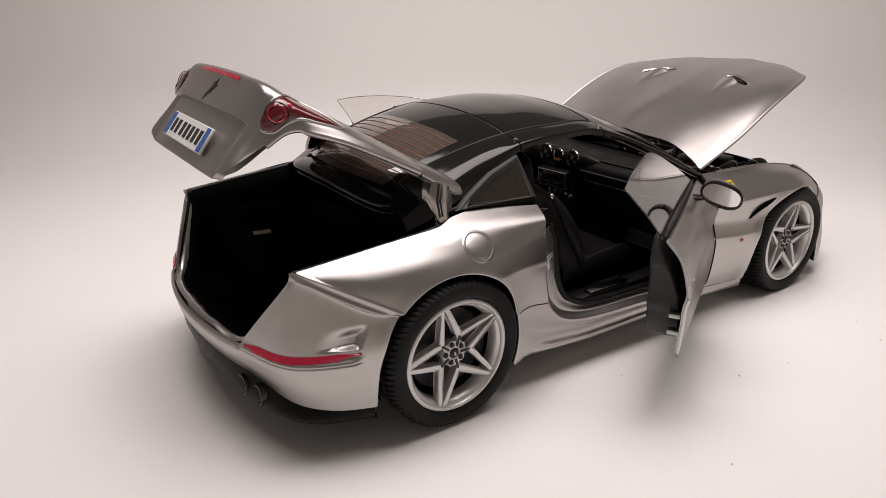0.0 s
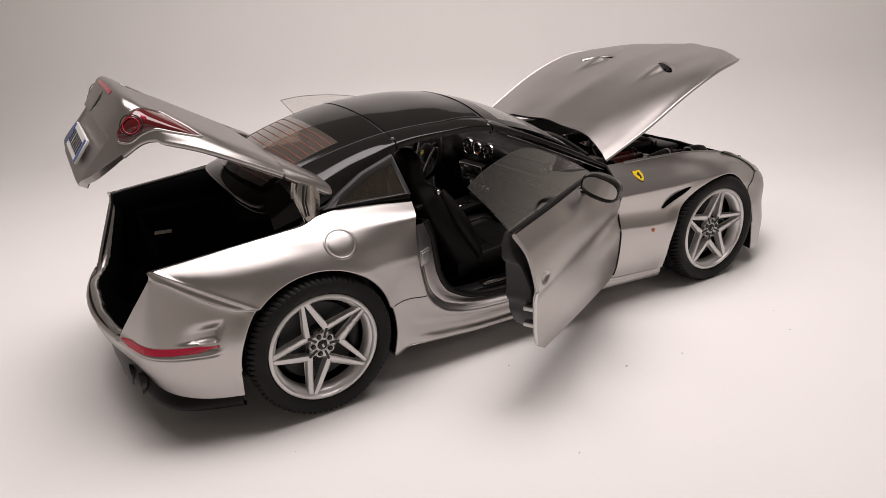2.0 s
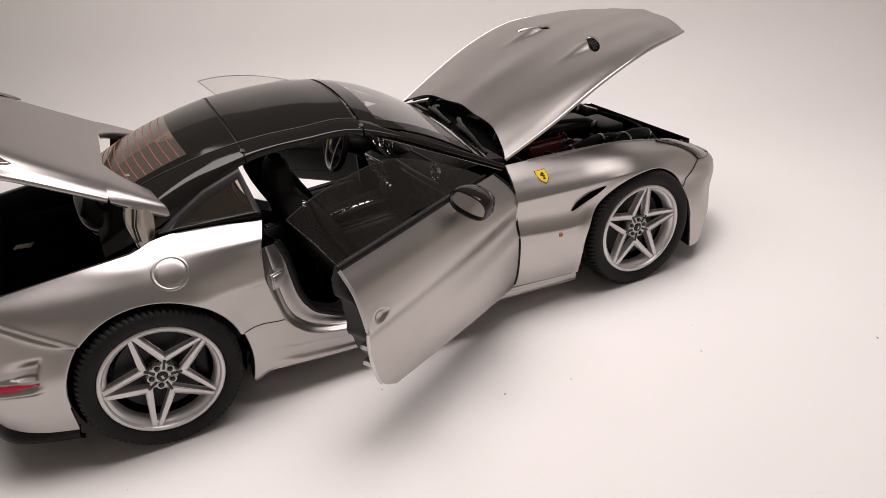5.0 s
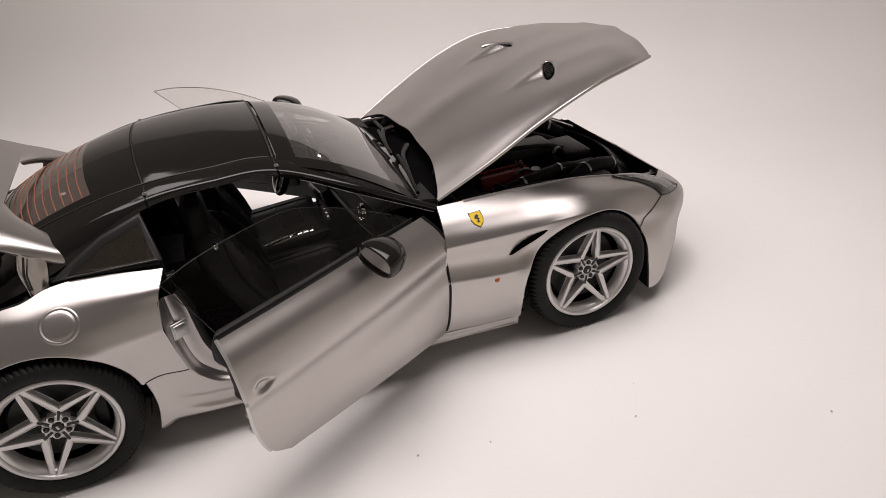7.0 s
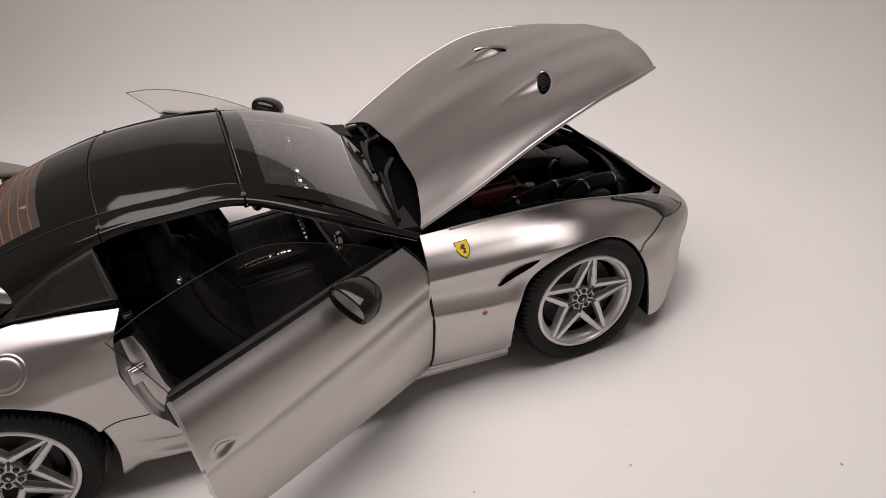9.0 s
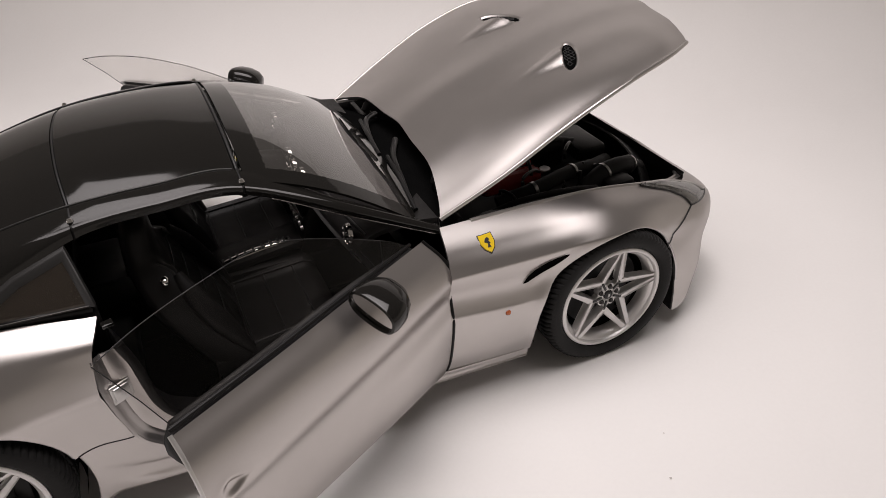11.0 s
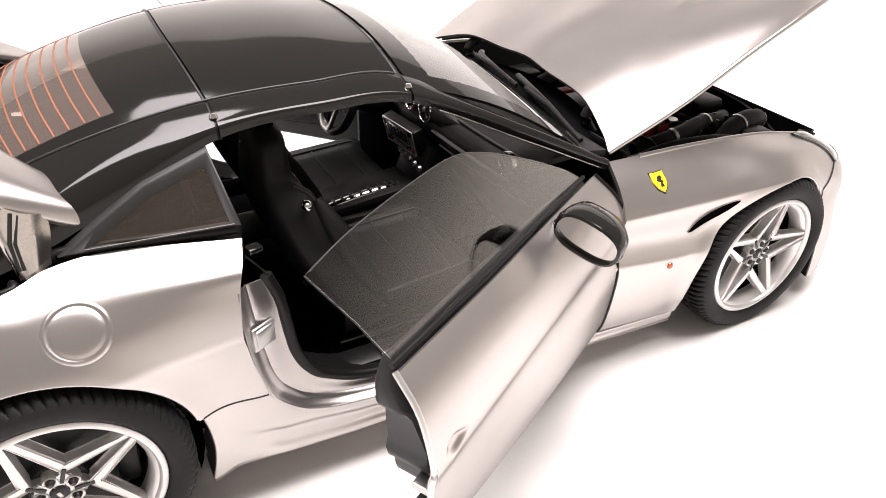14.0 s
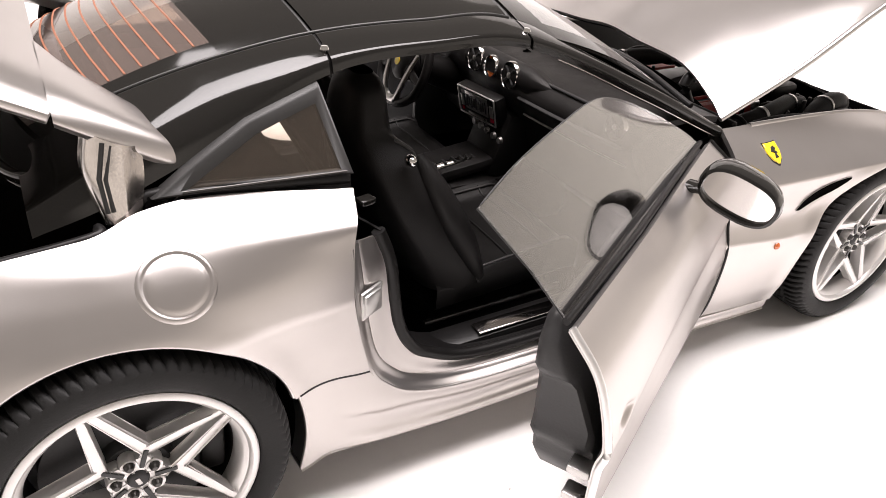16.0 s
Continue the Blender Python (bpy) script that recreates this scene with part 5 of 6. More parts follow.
both("bay_shelf", bay_side, BLACK_TRIM, car)
both("wing_edge", lambda: bar([nose_skin(u, TOP) - Vector((0, 0, 0.006)) for u in steps(0.35, 5.9, 50)], 0.010, 10), SILVER, car)
part("bulkhead", box((0.03, 1.40, 0.50), (0.66, 0, 0.60), 0.01), BLACK_TRIM, car)
for y in (-0.22, 0.22):
    head = part("cylinder_head_cover", box((0.34, 0.12, 0.09), (1.16, y, 0.655), 0.03, Matrix.Rotation(radians(-18 if y < 0 else 18), 4, "X")), RED_COVER, car, "red crackle-painted engine cover")
    for k in range(3):
        part("cover_rib", box((0.30, 0.010, 0.016), (1.16, y + 0.032 * (k - 1), 0.700 + 0.010 * (k - 1) * (1 if y < 0 else -1)), 0.004), RED_COVER, head)
    part("cover_cap", lathe([(0.0, 0.026), (0.028, 0.026), (0.032, 0.018), (0.032, 0.0)], 20, "z", (1.36, y * 1.1, 0.66)), STEEL, head, "bright steel end cap")
part("intake_plenum", box((0.66, 0.22, 0.10), (1.25, 0, 0.70), 0.035), BLACK_TRIM, car)
random.seed(7)
for pts, r in (([(1.0, -0.40, 0.66), (1.2, -0.42, 0.70), (1.42, -0.36, 0.70), (1.60, -0.30, 0.66), (1.78, -0.18, 0.60)], 0.036), ([(1.0, 0.40, 0.66), (1.2, 0.42, 0.70), (1.42, 0.36, 0.70), (1.62, 0.26, 0.66), (1.80, 0.12, 0.60)], 0.036),
               ([(1.45, -0.46, 0.64), (1.60, -0.42, 0.69), (1.76, -0.38, 0.67), (1.90, -0.30, 0.58)], 0.045), ([(1.45, 0.46, 0.64), (1.60, 0.42, 0.69), (1.76, 0.38, 0.67), (1.90, 0.30, 0.58)], 0.045),
               ([(0.85, -0.50, 0.68), (1.05, -0.54, 0.74), (1.30, -0.55, 0.73), (1.48, -0.52, 0.68)], 0.014), ([(0.85, -0.10, 0.74), (1.15, -0.12, 0.79), (1.50, -0.10, 0.75), (1.70, 0.0, 0.66)], 0.014)):
    hose = part("hose", bar(curve_pts(pts, 24), r, 12), RUBBER, car, "black rubber engine hose")
    for t in (0.9, 2.1) if r > 0.02 else ():
        a, b = spline(pts, t), spline(pts, t + 0.08)
        part("hose_clamp", bar([a, b], r + 0.004, 14), STEEL, hose, "bright hose clamp")
for x, y, s in ((0.95, -0.58, (0.22, 0.16, 0.16)), (1.35, -0.56, (0.20, 0.12, 0.10)), (1.0, 0.55, (0.25, 0.18, 0.16)), (1.72, 0.0, (0.18, 0.30, 0.08)), (1.62, -0.50, (0.16, 0.10, 0.10)), (1.5, 0.0, (0.14, 0.2, 0.12))):
    part("reservoir", box(s, (x, y, 0.64), 0.025), BLACK_TRIM, car, "black plastic reservoir")
for k in range(18):
    x, y = random.uniform(0.92, 1.72), random.uniform(-0.48, 0.48)
    z = 0.69 + random.uniform(0.0, 0.05)
    if k % 2:
        part("bolt", lathe([(0.0, 0.022), (0.007, 0.020), (0.009, 0.010), (0.009, -0.06)], 12, "z", (x, y, z - 0.012)), GREY_STEEL, car, "small bright engine bolt" if k == 1 else "")
    else:
        turn, reach = random.uniform(0, math.tau), random.uniform(0.08, 0.2)
        tip = Vector((x + reach * math.cos(turn), max(-0.5, min(0.5, y + reach * math.sin(turn))), z - 0.03))
        part("pipe", bar(curve_pts([(x, y, z - 0.05), (x, y, z), tip.lerp(Vector((x, y, z)), 0.4) + Vector((0, 0, 0.02)), tip], 10), 0.009, 10), BLACK_TRIM if k % 4 else GREY_STEEL, car, "thin engine pipe" if k == 0 else "")
slam = part("slam_panel", skin(lambda u, v: Vector((1.72 + 0.20 * (1 - (u / 0.52) ** 2) + 0.13 * v * (1 - 0.2 * abs(u)), u * (1 + 0.12 * (1 - v)), 0.645 - 0.095 * v + 0.015 * (1 - (u / 0.5) ** 2) - 0.04 * (u / 0.52) ** 2 * v)), steps(-0.52, 0.52, 20), steps(0, 1, 6), -0.01), BLACK_TRIM, car, "black front panel of the engine bay")
for y in (-0.36, 0.36):
    part("bonnet_peg", lathe([(0.0, 0.06), (0.012, 0.058), (0.014, 0.05), (0.014, 0.0)], 12, "z", (1.84, y, 0.610)), STEEL, car, "small metal bonnet peg")

# cowl and wipers
part("cowl_panel", skin(lambda u, v: cowl(v).lerp(Vector((0.66 + 0.16 * (1 - v * v), 0.69 * v, 0.80 + 0.06 * (1 - v * v))), u) - Vector((0, 0, 0.008)), steps(0, 1, 6), steps(-1, 1, 24), -0.01), CARPET, car, "black cowl panel below the windscreen")
for pts in ([(0.66, 0.02, 0.90), (0.56, -0.22, 0.945), (0.52, -0.42, 0.940), (0.49, -0.60, 0.915)], [(0.68, 0.36, 0.90), (0.58, 0.20, 0.950), (0.53, 0.02, 0.965), (0.50, -0.16, 0.965)]):
    wiper = part("wiper", bar(curve_pts(pts, 16), [0.016 - 0.0005 * k for k in range(17)], 6), BLACK_TRIM, car, "black windscreen wiper")
    part("wiper_blade", bar([Vector(pts[1]) + Vector((-0.03, 0, 0.006)), Vector(pts[2]) + Vector((-0.01, 0, 0.008)), Vector(pts[3]) + Vector((0.0, -0.04, -0.006))], 0.010, 6), BLACK_TRIM, wiper)

# ---- cabin ----
part("cabin_floor", box((1.62, 1.44, 0.02), (-0.16, 0, 0.235), 0.005), CARPET, car)
both("inner_sill", lambda: box((1.36, 0.10, 0.10), (-0.02, -0.735, 0.29), 0.02), BLACK_TRIM, car)
part("cabin_bulkhead", box((0.04, 1.40, 0.62), (-1.06, 0, 0.62), 0.02, Matrix.Rotation(radians(-14), 4, "Y")), CARPET, car)
both("rear_side_trim", lambda: skin(net([[(-0.72, -0.70, 0.30), (-0.735, -0.72, 0.6), (-0.735, -0.715, 0.92)], [(-1.0, -0.70, 0.30), (-1.0, -0.71, 0.6), (-1.0, -0.69, 0.92)], [(-1.25, -0.66, 0.30), (-1.25, -0.66, 0.6), (-1.25, -0.64, 0.92)]]), steps(0, 2, 8), steps(0, 2, 6), 0.01), BLACK_TRIM, car)
part("transmission_tunnel", box((1.5, 0.26, 0.26), (-0.25, 0, 0.36), 0.05), LEATHER, car)
part("console", join(box((0.62, 0.20, 0.05), (-0.16, 0, 0.505), 0.02, Matrix.Rotation(radians(-6), 4, "Y")), box((0.16, 0.22, 0.26), (0.20, 0, 0.58), 0.03, Matrix.Rotation(radians(20), 4, "Y"))), LEATHER, car)
bridge = part("console_bridge", bar(curve_pts([(-0.30, -0.045, 0.500), (-0.16, -0.05, 0.532), (0.0, -0.045, 0.545), (0.10, -0.04, 0.53)], 14), 0.020, 8, 0.6), CHROME, car, "bright ribbed console bridge")
for k in range(11):
    a = spline([(-0.30, -0.045, 0.500), (-0.16, -0.05, 0.532), (0.0, -0.045, 0.545), (0.10, -0.04, 0.53)], 0.25 + 0.25 * k)
    part("bridge_rib", box((0.010, 0.036, 0.012), a + Vector((0, 0, 0.010)), 0.002), DARK_MARK, bridge)
part("parcel_shelf", box((0.40, 1.30, 0.03), (-1.02, 0, 0.86), 0.01), CARPET, car)


def seat(y):
    s = new("seat")
    s.parent = car
    sections = [((-0.36, 0.42), 0.27, 0.10), ((-0.43, 0.56), 0.275, 0.105), ((-0.50, 0.70), 0.265, 0.10), ((-0.545, 0.82), 0.215, 0.085), ((-0.565, 0.90), 0.145, 0.070), ((-0.565, 0.97), 0.125, 0.062), ((-0.56, 1.025), 0.100, 0.052), ((-0.558, 1.055), 0.05, 0.03)]

    def back(u, a):
        st = [spline([(c[0], 0, c[1]) for c, _, _ in sections], u), spline([(w, d, 0) for _, w, d in sections], u)]
        c, (w, d, _) = st[0], st[1]
        k = math.cos(a)
        bolster = 0.055 * smooth(0.55, 0.95, abs(k)) * (math.sin(a) > 0) * (1 - smooth(3.4, 4.2, u))
        return Vector((c.x + math.copysign(abs(math.sin(a)) ** 0.7, math.sin(a)) * d + bolster, y + math.copysign(abs(k) ** 0.7, k) * w, c.z))
    part("backrest", skin(back, steps(0, 7, 36), [math.tau * k / 32 for k in range(33)]), LEATHER, s, "black leather bucket backrest")

    def cushion(u, a):
        x = -0.42 + 0.56 * u
        k, sn = math.cos(a), math.sin(a)
        w = 0.27 - 0.02 * u
        top = 0.415 + 0.05 * u - 0.035 * smooth(0.93, 1, u)
        z = 0.33 + (top - 0.33) * (0.5 + 0.5 * math.copysign(abs(sn) ** 0.6, sn)) + (0.05 * smooth(0.6, 0.95, abs(k)) if sn > 0 else 0)
        return Vector((x, y + math.copysign(abs(k) ** 0.6, k) * w, z))
    part("seat_cushion", skin(cushion, steps(0, 1, 18), [math.tau * k / 32 for k in range(33)]), LEATHER, s, "black leather seat cushion")
    for k in (-1, 1):
        part("piping", bar([back(u, math.pi / 2 - k * 0.85) + Vector((0.004, 0, 0)) for u in steps(0.2, 3.6, 16)], 0.005, 10), STITCH, s, "grey piping")
        part("piping", bar([back(u, math.pi / 2 - k * 1.35) + Vector((0.003, 0, 0)) for u in steps(0.0, 3.9, 18)], 0.004, 10), STITCH, s, "grey piping")
        part("piping", bar([cushion(u, math.pi / 2 - k * 0.9) + Vector((0, 0, 0.002)) for u in steps(0.1, 0.97, 12)], 0.005, 10), STITCH, s, "grey piping")
        part("side_bolster", bar([back(u, math.pi / 2 - k * 1.12) + Vector((-0.004, 0, 0)) for u in steps(0.1, 3.3, 14)], [0.02 + 0.026 * math.sin(math.pi * f) for f in steps(0, 1, 14)], 12), LEATHER, s, "padded side bolster")
    for u in (1.0, 1.7, 2.4, 3.1):
        part("back_seam", bar([back(u, a) + Vector((0.002, 0, 0)) for a in steps(math.pi / 2 - 0.8, math.pi / 2 + 0.8, 10)], 0.0035, 10), DARK_MARK, s)
    for u in (0.3, 0.55, 0.8):
        part("seat_seam", bar([cushion(u, a) + Vector((0, 0, 0.001)) for a in steps(0.6, math.pi - 0.6, 12)], 0.004, 10), DARK_MARK, s)
    part("seat_lever", lathe([(0.0, -0.022), (0.010, -0.019), (0.017, -0.008), (0.018, 0.004), (0.012, 0.018)], 20, "y", (-0.508, y - 0.232 if y < 0 else y + 0.232, 0.864)), CHROME, s, "bright round belt guide")
    part("seat_base", box((0.5, 0.40, 0.10), (-0.16, y, 0.29), 0.02), BLACK_TRIM, s)
    for k in (-1, 1):
        part("seat_rail", bar([(-0.42, y + 0.2 * k, 0.255), (0.12, y + 0.2 * k, 0.255)], 0.012, 8), STEEL, s)


seat(-0.36)
seat(0.36)
for y in (-0.33, 0.33):
    part("rear_seat", join(box((0.34, 0.50, 0.10), (-0.86, y, 0.40), 0.04), box((0.10, 0.48, 0.42), (-0.98, y, 0.60), 0.04, Matrix.Rotation(radians(-14), 4, "Y"))), LEATHER, car, "small black rear seat")

part("kick_panel", box((0.44, 0.03, 0.52), (0.40, 0.700, 0.52), 0.012), GREY_PLASTIC, car)

# dashboard
DASH = [(0.56, 0.885), (0.45, 0.900), (0.31, 0.895), (0.235, 0.865), (0.205, 0.82), (0.23, 0.76), (0.27, 0.70), (0.31, 0.60), (0.36, 0.50)]


def dash(u, v):
    p = spline([(x, 0, z) for x, z in DASH], u)
    hood = 0.05 * math.exp(-((v - 0.40) / 0.17) ** 2) * smooth(0.5, 1.5, u) * (1 - smooth(2.6, 4.2, u))
    return Vector((p.x - 0.10 * (1 - (v / 0.7) ** 2) * smooth(0, 3, u) * 0.5 - hood, v, p.z + hood))


part("dashboard", skin(dash, steps(0, 8, 40), steps(-0.70, 0.70, 48), -0.02), LEATHER, car, "black leather dashboard")
part("dash_trim", bar([dash(4.1, v) + Vector((-0.006, 0, 0)) for v in steps(-0.66, -0.16, 16)], 0.010, 10, 0.5), GREY_PLASTIC, car, "grey dash trim strip")
part("dash_trim", bar([dash(5.2, v) + Vector((-0.006, 0, 0)) for v in steps(-0.66, -0.16, 16)], 0.004, 10), SILVER_TRIM, car, "thin silver dash trim")
part("dash_top_edge", bar([dash(2.6, v) + Vector((-0.004, 0, 0.004)) for v in steps(-0.68, -0.14, 14)], 0.006, 6), GREY_PLASTIC, car)


def air_vent(x, y, z, r, gauge=False):
    m = Matrix.Translation((x, y, z)) @ Matrix.Rotation(radians(6), 4, "Y")
    rim_bm = lathe([(r, -0.008), (r * 0.94, -0.014), (r * 0.88, -0.009), (r * 0.88, 0.006), (r, 0.003)], 28, "x", closed=True)
    rim_bm.transform(m)
    v = part("air_vent", rim_bm, CHROME, car, "round chrome-ringed air vent")
    face = lathe([(0.0, 0.0), (r * 0.89, 0.0)], 24, "x")
    face.transform(m)
    part("vent_face", face, AMBER if gauge else DARK_MARK, v)
    if not gauge:
        for k in range(4):
            a = math.pi / 4 + k * math.pi / 2
            b = bar([(-0.008, 0, 0), (-0.012, r * 0.75 * math.cos(a), r * 0.75 * math.sin(a))], 0.005, 6)
            b.transform(m)
            part("vane", b, GREY_PLASTIC, v)
        b = lathe([(0.0, -0.02), (r * 0.2, -0.016), (r * 0.22, 0.0)], 14, "x")
        b.transform(m)
        part("knob", b, STEEL, v)


air_vent(0.165, 0.156, 0.868, 0.052)
air_vent(0.158, 0.036, 0.872, 0.042, True)
air_vent(0.165, -0.083, 0.872, 0.052)
air_vent(0.205, -0.617, 0.868, 0.045)
air_vent(0.205, 0.617, 0.868, 0.045)
part("vent_pod", bar([(0.20, 0.23, 0.862), (0.20, -0.18, 0.868), (0.23, -0.30, 0.862)], [0.05, 0.05, 0.006], 10), LEATHER, car)
scr_m = Matrix.Translation((0.122, 0.030, 0.733)) @ Matrix.Rotation(radians(8), 4, "Z") @ Matrix.Rotation(radians(-14), 4, "Y")
unit = part("dash_screen", box((0.05, 0.235, 0.115), scr_m.translation, 0.008, scr_m.to_3x3().to_4x4()), BLACK_TRIM, car, "centre screen unit with small controls")
for w, h, y, z, mat in ((0.13, 0.075, 0, 0.008, STEEL), (0.018, 0.05, 0.085, 0, STEEL), (0.018, 0.05, -0.085, 0, STEEL), (0.014, 0.014, 0.085, -0.035, RED_STRIP), (0.016, 0.016, -0.085, -0.035, RED_STRIP), (0.11, 0.010, 0, -0.045, STEEL)):
    b = box((0.004, w, h), (-0.0265, y, z), 0.001)
    b.transform(scr_m)
    part("screen_control", b, mat, unit)
for k in range(9):
    b = box((0.004, 0.006 + 0.004 * (k % 3), 0.05 - 0.012 * (k % 2)), (-0.029, -0.055 + 0.0137 * k, 0.008), 0.001)
    b.transform(scr_m)
    part("screen_mark", b, DARK_MARK, unit)
for w, h, y, z in ((0.215, 0.005, 0, 0.056), (0.215, 0.005, 0, -0.056), (0.005, 0.112, 0.106, 0), (0.005, 0.112, -0.106, 0)):
    b = box((0.006, w, h), (-0.027, y, z), 0.001)
    b.transform(scr_m)
    part("screen_edge", b, SILVER_TRIM, unit)
for k in range(5):
    b = lathe([(0.0, -0.012), (0.012, -0.012), (0.014, 0.0)], 14, "x", (0.115, 0.05 - 0.045 * k, 0.655 - 0.003 * k))
    part("dash_button", b, STEEL, car, "small round dash button")

# steering wheel
st_m = Matrix.Translation((-0.028, 0.400, 0.797)) @ Matrix.Rotation(radians(20), 4, "Y")


def steer(bm):
    bm.transform(st_m)
    return bm


wheel_ring = part("steering_wheel", steer(bar([(0, 0.178 * math.cos(a), 0.178 * math.sin(a) * (0.93 if math.sin(a) < -0.7 else 1)) for a in steps(0, math.tau, 40)[:-1]], 0.019, 10, 1, (1, 0, 0), True)), LEATHER, car, "black leather steering wheel with yellow centre")
part("hub", steer(lathe([(0.0, -0.035), (0.05, -0.033), (0.07, -0.015), (0.07, 0.03)], 24, "x")), LEATHER, wheel_ring)
part("centre_badge", steer(lathe([(0.0, -0.038), (0.018, -0.037), (0.019, -0.03)], 18, "x")), YELLOW, wheel_ring, "yellow badge")
for a in (195, 345):
    a = radians(a)
    part("spoke", steer(bar([(-0.012, 0.055 * math.cos(a), 0.055 * math.sin(a)), (-0.006, 0.165 * math.cos(a), 0.165 * math.sin(a))], [0.026, 0.016], 8, 0.5, (1, 0, 0))), LEATHER, wheel_ring, "black steering spoke")
U_SPOKE = [(-0.014, 0.105, 0.055), (-0.020, 0.088, -0.010), (-0.022, 0.074, -0.075), (-0.016, 0.050, -0.135), (-0.010, 0.0, -0.158)]
part("lower_spoke", steer(bar(curve_pts(U_SPOKE + [(x, -y, z) for x, y, z in reversed(U_SPOKE[:-1])], 40), [0.010 + 0.009 * math.sin(math.pi * f) for f in steps(0, 1, 40)], 10, 0.5, (1, 0, 0))), STEEL, wheel_ring, "silver U-shaped lower spoke")
part("steering_column", bar([(0.0, 0.372, 0.795), (0.26, 0.385, 0.70)], [0.05, 0.08], 12), BLACK_TRIM, car)
part("instrument_hood", bar([(0.19, 0.395, 0.90), (0.32, 0.395, 0.90)], [0.10, 0.13], 16, 0.6), LEATHER, car)
part("rear_view_mirror", box((0.03, 0.24, 0.06), (0.02, 0, 1.17), 0.02), BLACK_TRIM, car)
for k, y in enumerate((0.30, 0.42, 0.50)):
    part("pedal", box((0.02, 0.06, 0.09), (0.42, y, 0.38), 0.006, Matrix.Rotation(radians(30), 4, "Y")), STEEL, car, "drilled steel pedal")

# ---- wheels ----
TYRE_R, RIM_R = 0.352, 0.268


def tyre():
    """Rubber ring with tread blocks cut across its shoulders and grooves round it."""
    prof = [(RIM_R - 0.005, 0.11), (RIM_R - 0.002, -0.100), (RIM_R + 0.006, -0.118), (RIM_R + 0.022, -0.126), (TYRE_R - 0.036, -0.128), (TYRE_R - 0.020, -0.123), (TYRE_R - 0.005, -0.108), (TYRE_R, -0.085), (TYRE_R, -0.052), (TYRE_R - 0.010, -0.048),
            (TYRE_R - 0.010, -0.040), (TYRE_R, -0.036), (TYRE_R, -0.006), (TYRE_R - 0.010, -0.003), (TYRE_R - 0.010, 0.003), (TYRE_R, 0.006), (TYRE_R, 0.09), (TYRE_R - 0.012, 0.115), (RIM_R + 0.03, 0.12)]
    n = 80 * 4
    bm = bmesh.new()
    rings = []
    for k in range(n):
        ring = []
        for i, (r, h) in enumerate(prof):
            a = k * math.tau / n + (0.9 * (h + 0.085) if 5 <= i <= 15 else 0)
            cut = 0.010 if k % 4 == 0 and i in (6, 7, 8) else (0.008 if k % 8 == 2 and i in (11, 12) else 0)
            ring.append(bm.verts.new(((r - cut) * math.cos(a), h, (r - cut) * math.sin(a))))
        rings.append(ring)
    m = len(prof)
    for k in range(n):
        a, b = rings[k], rings[(k + 1) % n]
        for i in range(m):
            bm.faces.new([a[i], b[i], b[(i + 1) % m], a[(i + 1) % m]])
    bmesh.ops.recalc_face_normals(bm, faces=bm.faces)
    return bm


def rim():
    return lathe([(RIM_R, -0.114), (RIM_R - 0.006, -0.119), (RIM_R - 0.016, -0.119), (RIM_R - 0.021, -0.114), (RIM_R - 0.023, -0.104), (RIM_R - 0.032, -0.098), (RIM_R - 0.038, -0.090), (RIM_R - 0.044, -0.066), (RIM_R - 0.044, -0.040), (RIM_R - 0.012, -0.036), (RIM_R, 0.1)], 72, "y", closed=True)


def star_spoke():
    """One Y of the star: a stem on the hub that forks to two tips on the rim."""
    tip_r, node = 0.250, Vector((0.086, 0))
    T = Vector((tip_r * math.cos(math.pi / 5), tip_r * math.sin(math.pi / 5)))
    d = (T - node).normalized()
    q = Vector((-d.y, d.x))
    T = T - q * 0.0098
    half = [(0.020, 0.012), (0.060, 0.017), tuple(node + q * 0.013 - d * 0.006), tuple(T + q * 0.0088 - d * 0.010), tuple(T + q * 0.004 + d * 0.006), tuple(T - q * 0.0090 + d * 0.004), tuple(T - q * 0.0090 - d * 0.03)]
    out = half + [(node.x + 0.016, 0)] + [(a, -b) for a, b in reversed(half)]
    bm = prism(out, 0.036)
    bmesh.ops.triangulate(bm, faces=[f for f in bm.faces if len(f.verts) > 4])
    for v in bm.verts:
        r = v.co.xy.length
        x, y, z = v.co
        v.co = (x, -0.080 - 0.026 * smooth(0.05, 0.25, r) + z, y)
    sharp_edges = [e for e in bm.edges if len(e.link_faces) == 2 and e.calc_face_angle(0) > 1.0]
    bmesh.ops.bevel(bm, geom=sharp_edges, offset=0.0045, segments=2, profile=0.6, affect="EDGES")
    bmesh.ops.recalc_face_normals(bm, faces=bm.faces)
    return bm


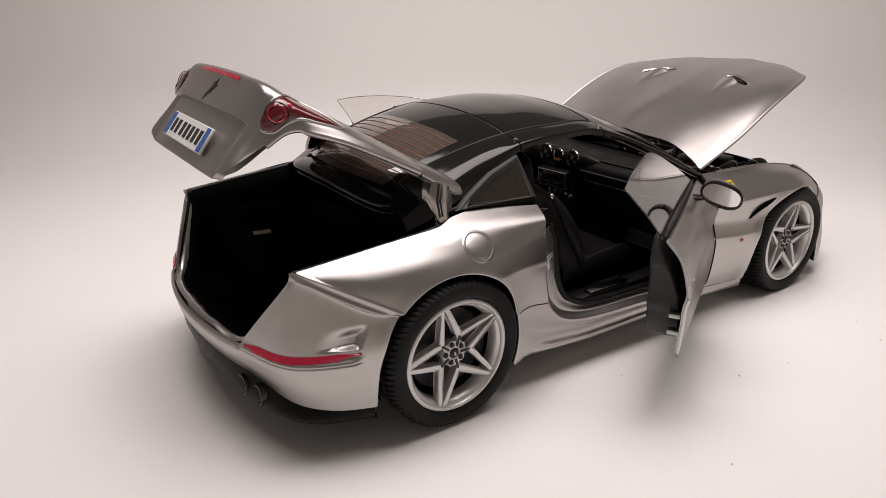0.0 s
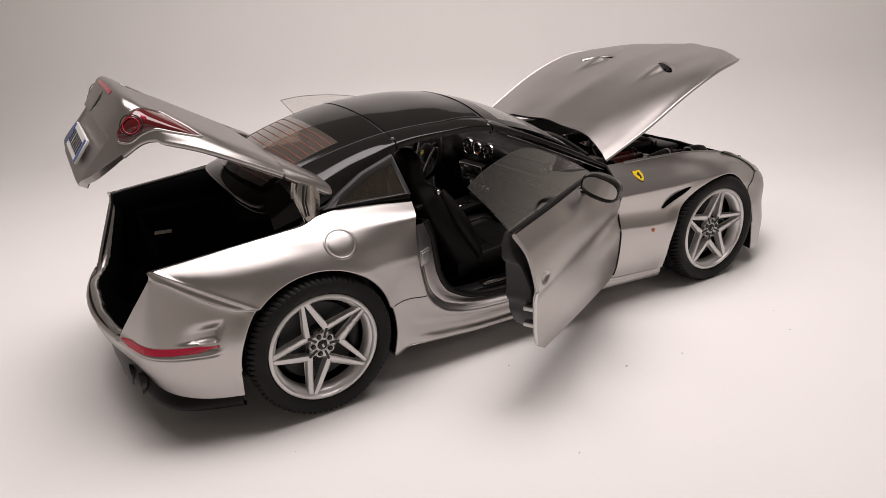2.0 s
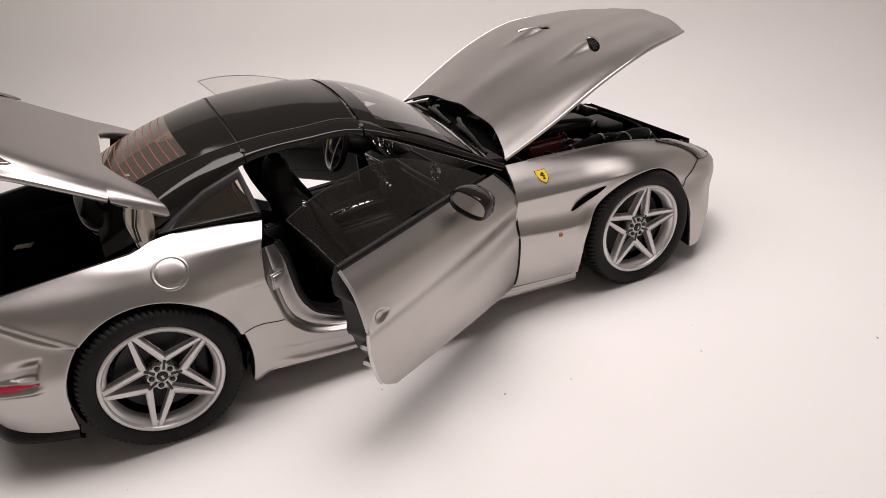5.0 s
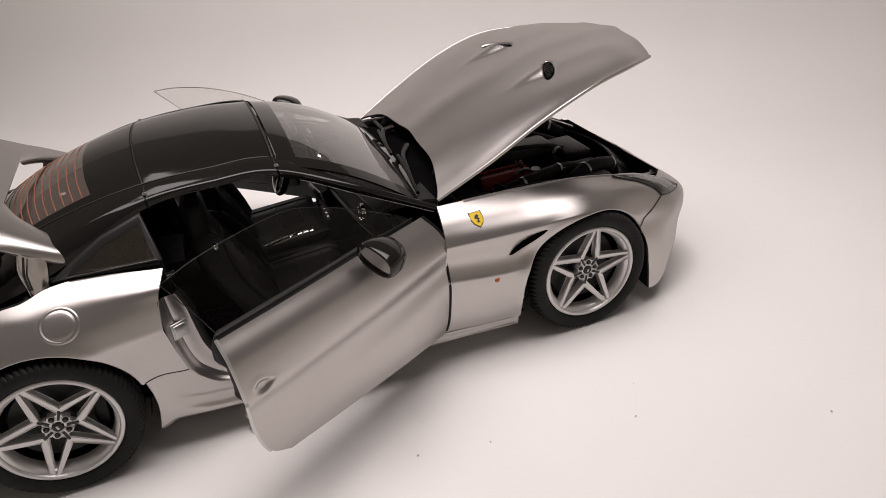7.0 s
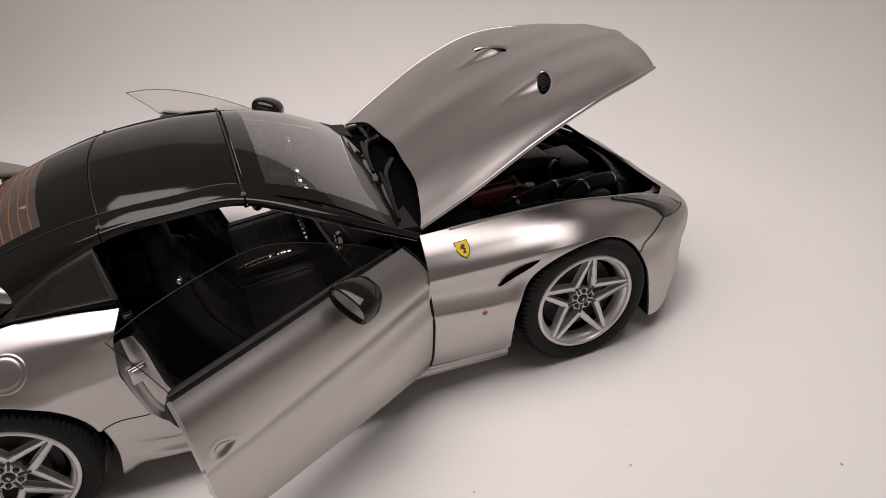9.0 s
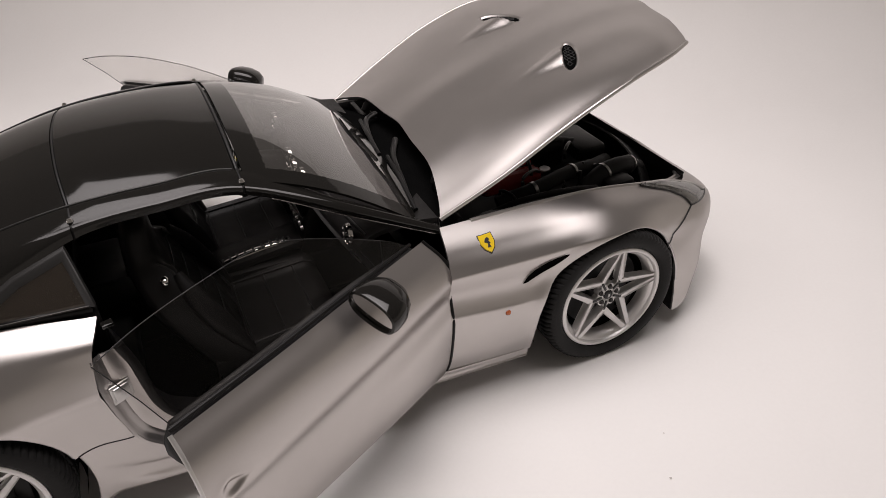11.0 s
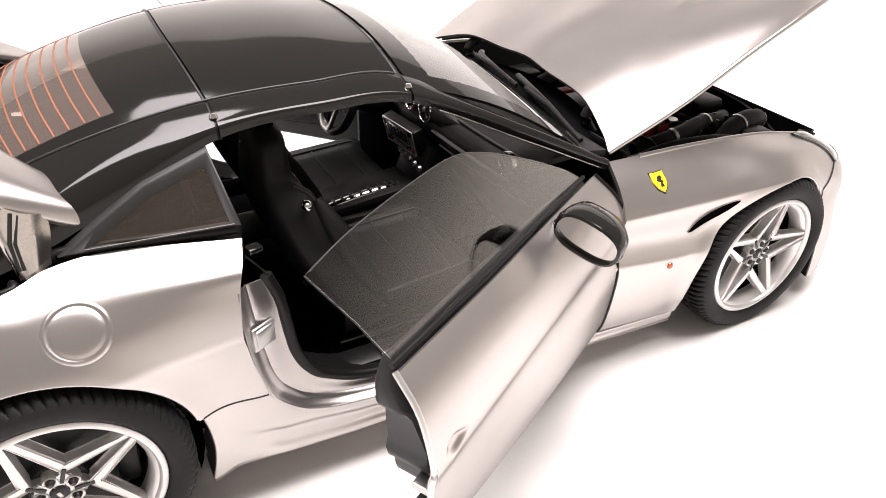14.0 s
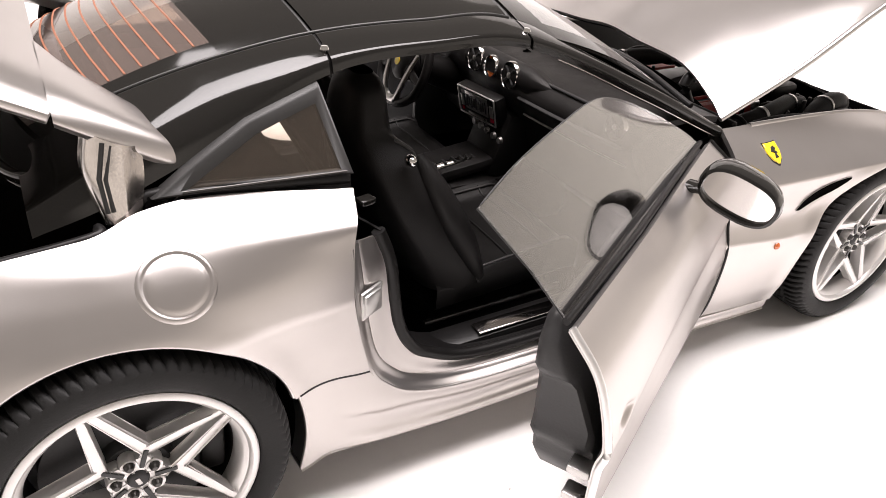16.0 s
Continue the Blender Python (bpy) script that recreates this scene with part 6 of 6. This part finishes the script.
def wheel_parts(wheel, meshes):
    """Adds the parts of a wheel; the first wheel makes the meshes, the others share them."""
    def add(key, name, make, mat, turn=0.0, label=""):
        if key not in meshes:
            first = part(name, make(), mat, wheel, label)
            meshes[key] = first.data
            ob = first
        else:
            ob = new(name, meshes[key])
            ob.parent = wheel
            if label:
                tagged(ob, label)
        ob.matrix_basis = Matrix.Rotation(turn, 4, "Y")
    add("tyre", "tyre", tyre, RUBBER, 0, "black rubber tyre with cut tread")
    for k in range(5):
        a = math.tau * k / 5
        add("spoke", "spoke", star_spoke, RIM_SILVER, a + math.pi / 2)
        add("slot", "spoke_slot", lambda: box((0.050, 0.005, 0.011), (0.060, -0.0830, 0), 0.0015), DARK_MARK, a + math.pi / 2)
        add("nut", "wheel_nut", lambda: lathe([(0.0, -0.094), (0.006, -0.094), (0.0105, -0.088), (0.0125, -0.078), (0.0125, -0.06)], 12, "y", (0.046, 0, 0)), GREY_STEEL, a + math.pi / 2 + math.pi / 5)
        add("seatring", "nut_seat", lambda: lathe([(0.013, -0.081), (0.019, -0.083), (0.021, -0.076), (0.021, -0.05)], 18, "y", (0.046, 0, 0)), RIM_SILVER, a + math.pi / 2 + math.pi / 5)
    add("cap", "centre_cap", lambda: lathe([(0.0, -0.090), (0.018, -0.089), (0.023, -0.085), (0.026, -0.078), (0.030, -0.05)], 24, "y"), GREY_PLASTIC, 0, "dark centre cap")
    add("capmark", "cap_mark", lambda: box((0.010, 0.002, 0.020), (0, -0.0905, 0), 0.0008), STEEL, 0)
    add("hub", "hub", lambda: lathe([(0.0, -0.055), (0.075, -0.052), (0.085, -0.03), (0.085, 0.05)], 28, "y"), GREY_PLASTIC)
    add("disc", "brake_disc", lambda: lathe([(0.06, -0.022), (0.195, -0.022), (0.195, 0.006), (0.06, 0.006)], 48, "y", closed=True), GREY_PLASTIC, 0, "dark steel brake disc")
    add("caliper", "brake_caliper", lambda: box((0.06, 0.07, 0.16), (0.175, -0.01, 0), 0.015), BLACK_TRIM, radians(20), "black brake caliper")
    # Barrel behind the lip is black: the shade in its depth is coloured in.
    add("barrel", "barrel_back", lambda: lathe([(0.0, 0.06), (0.226, 0.06), (0.230, -0.038), (0.225, -0.038), (0.221, 0.05), (0.0, 0.05)], 48, "y"), BLACK_TRIM, 0, "inside of the wheel, black to carry its shade")


wheel_meshes, rim_data = {}, None
for x, y, z, spin in ((-1.335, -0.815, 0.352, -16), (1.317, -0.815, 0.342, 9), (-1.335, 0.815, 0.352, 20), (1.335, 0.815, 0.342, 50)):
    if rim_data is None:
        wheel = part("wheel", rim(), RIM_SILVER, car, "silver five-point star wheel with black tyre")
        rim_data = wheel.data
    else:
        wheel = tagged(new("wheel", rim_data), "silver five-point star wheel with black tyre")
        wheel.parent = car
    wheel.matrix_basis = pose(x * K, y * K, z * K, 0, 0, 0 if y < 0 else 180) @ Matrix.Rotation(radians(spin), 4, "Y")
    wheel_parts(wheel, wheel_meshes)

# ---- dust on the paper ----
random.seed(3)
for x, y, r in ((0.108, -1.422, 0.012), (1.12, -1.65, 0.010), (1.922, -2.02, 0.012), (1.245, -1.455, 0.007), (-0.395, -1.075, 0.007), (-0.554, -1.825, 0.009), (0.44, -1.494, 0.009), (-1.595, -1.127, 0.006)):
    bm = bmesh.new()
    bmesh.ops.create_icosphere(bm, subdivisions=1, radius=r * 0.6)
    for v in bm.verts:
        v.co *= random.uniform(0.6, 1.2)
        v.co.z *= 0.5
    lowest = min(v.co.z for v in bm.verts)
    bm.transform(Matrix.Translation((x, y, -lowest)))
    tagged(part("dust_speck", bm, DUST), "tiny grey crumb of dust on the white paper", "dust", "dust on the paper")
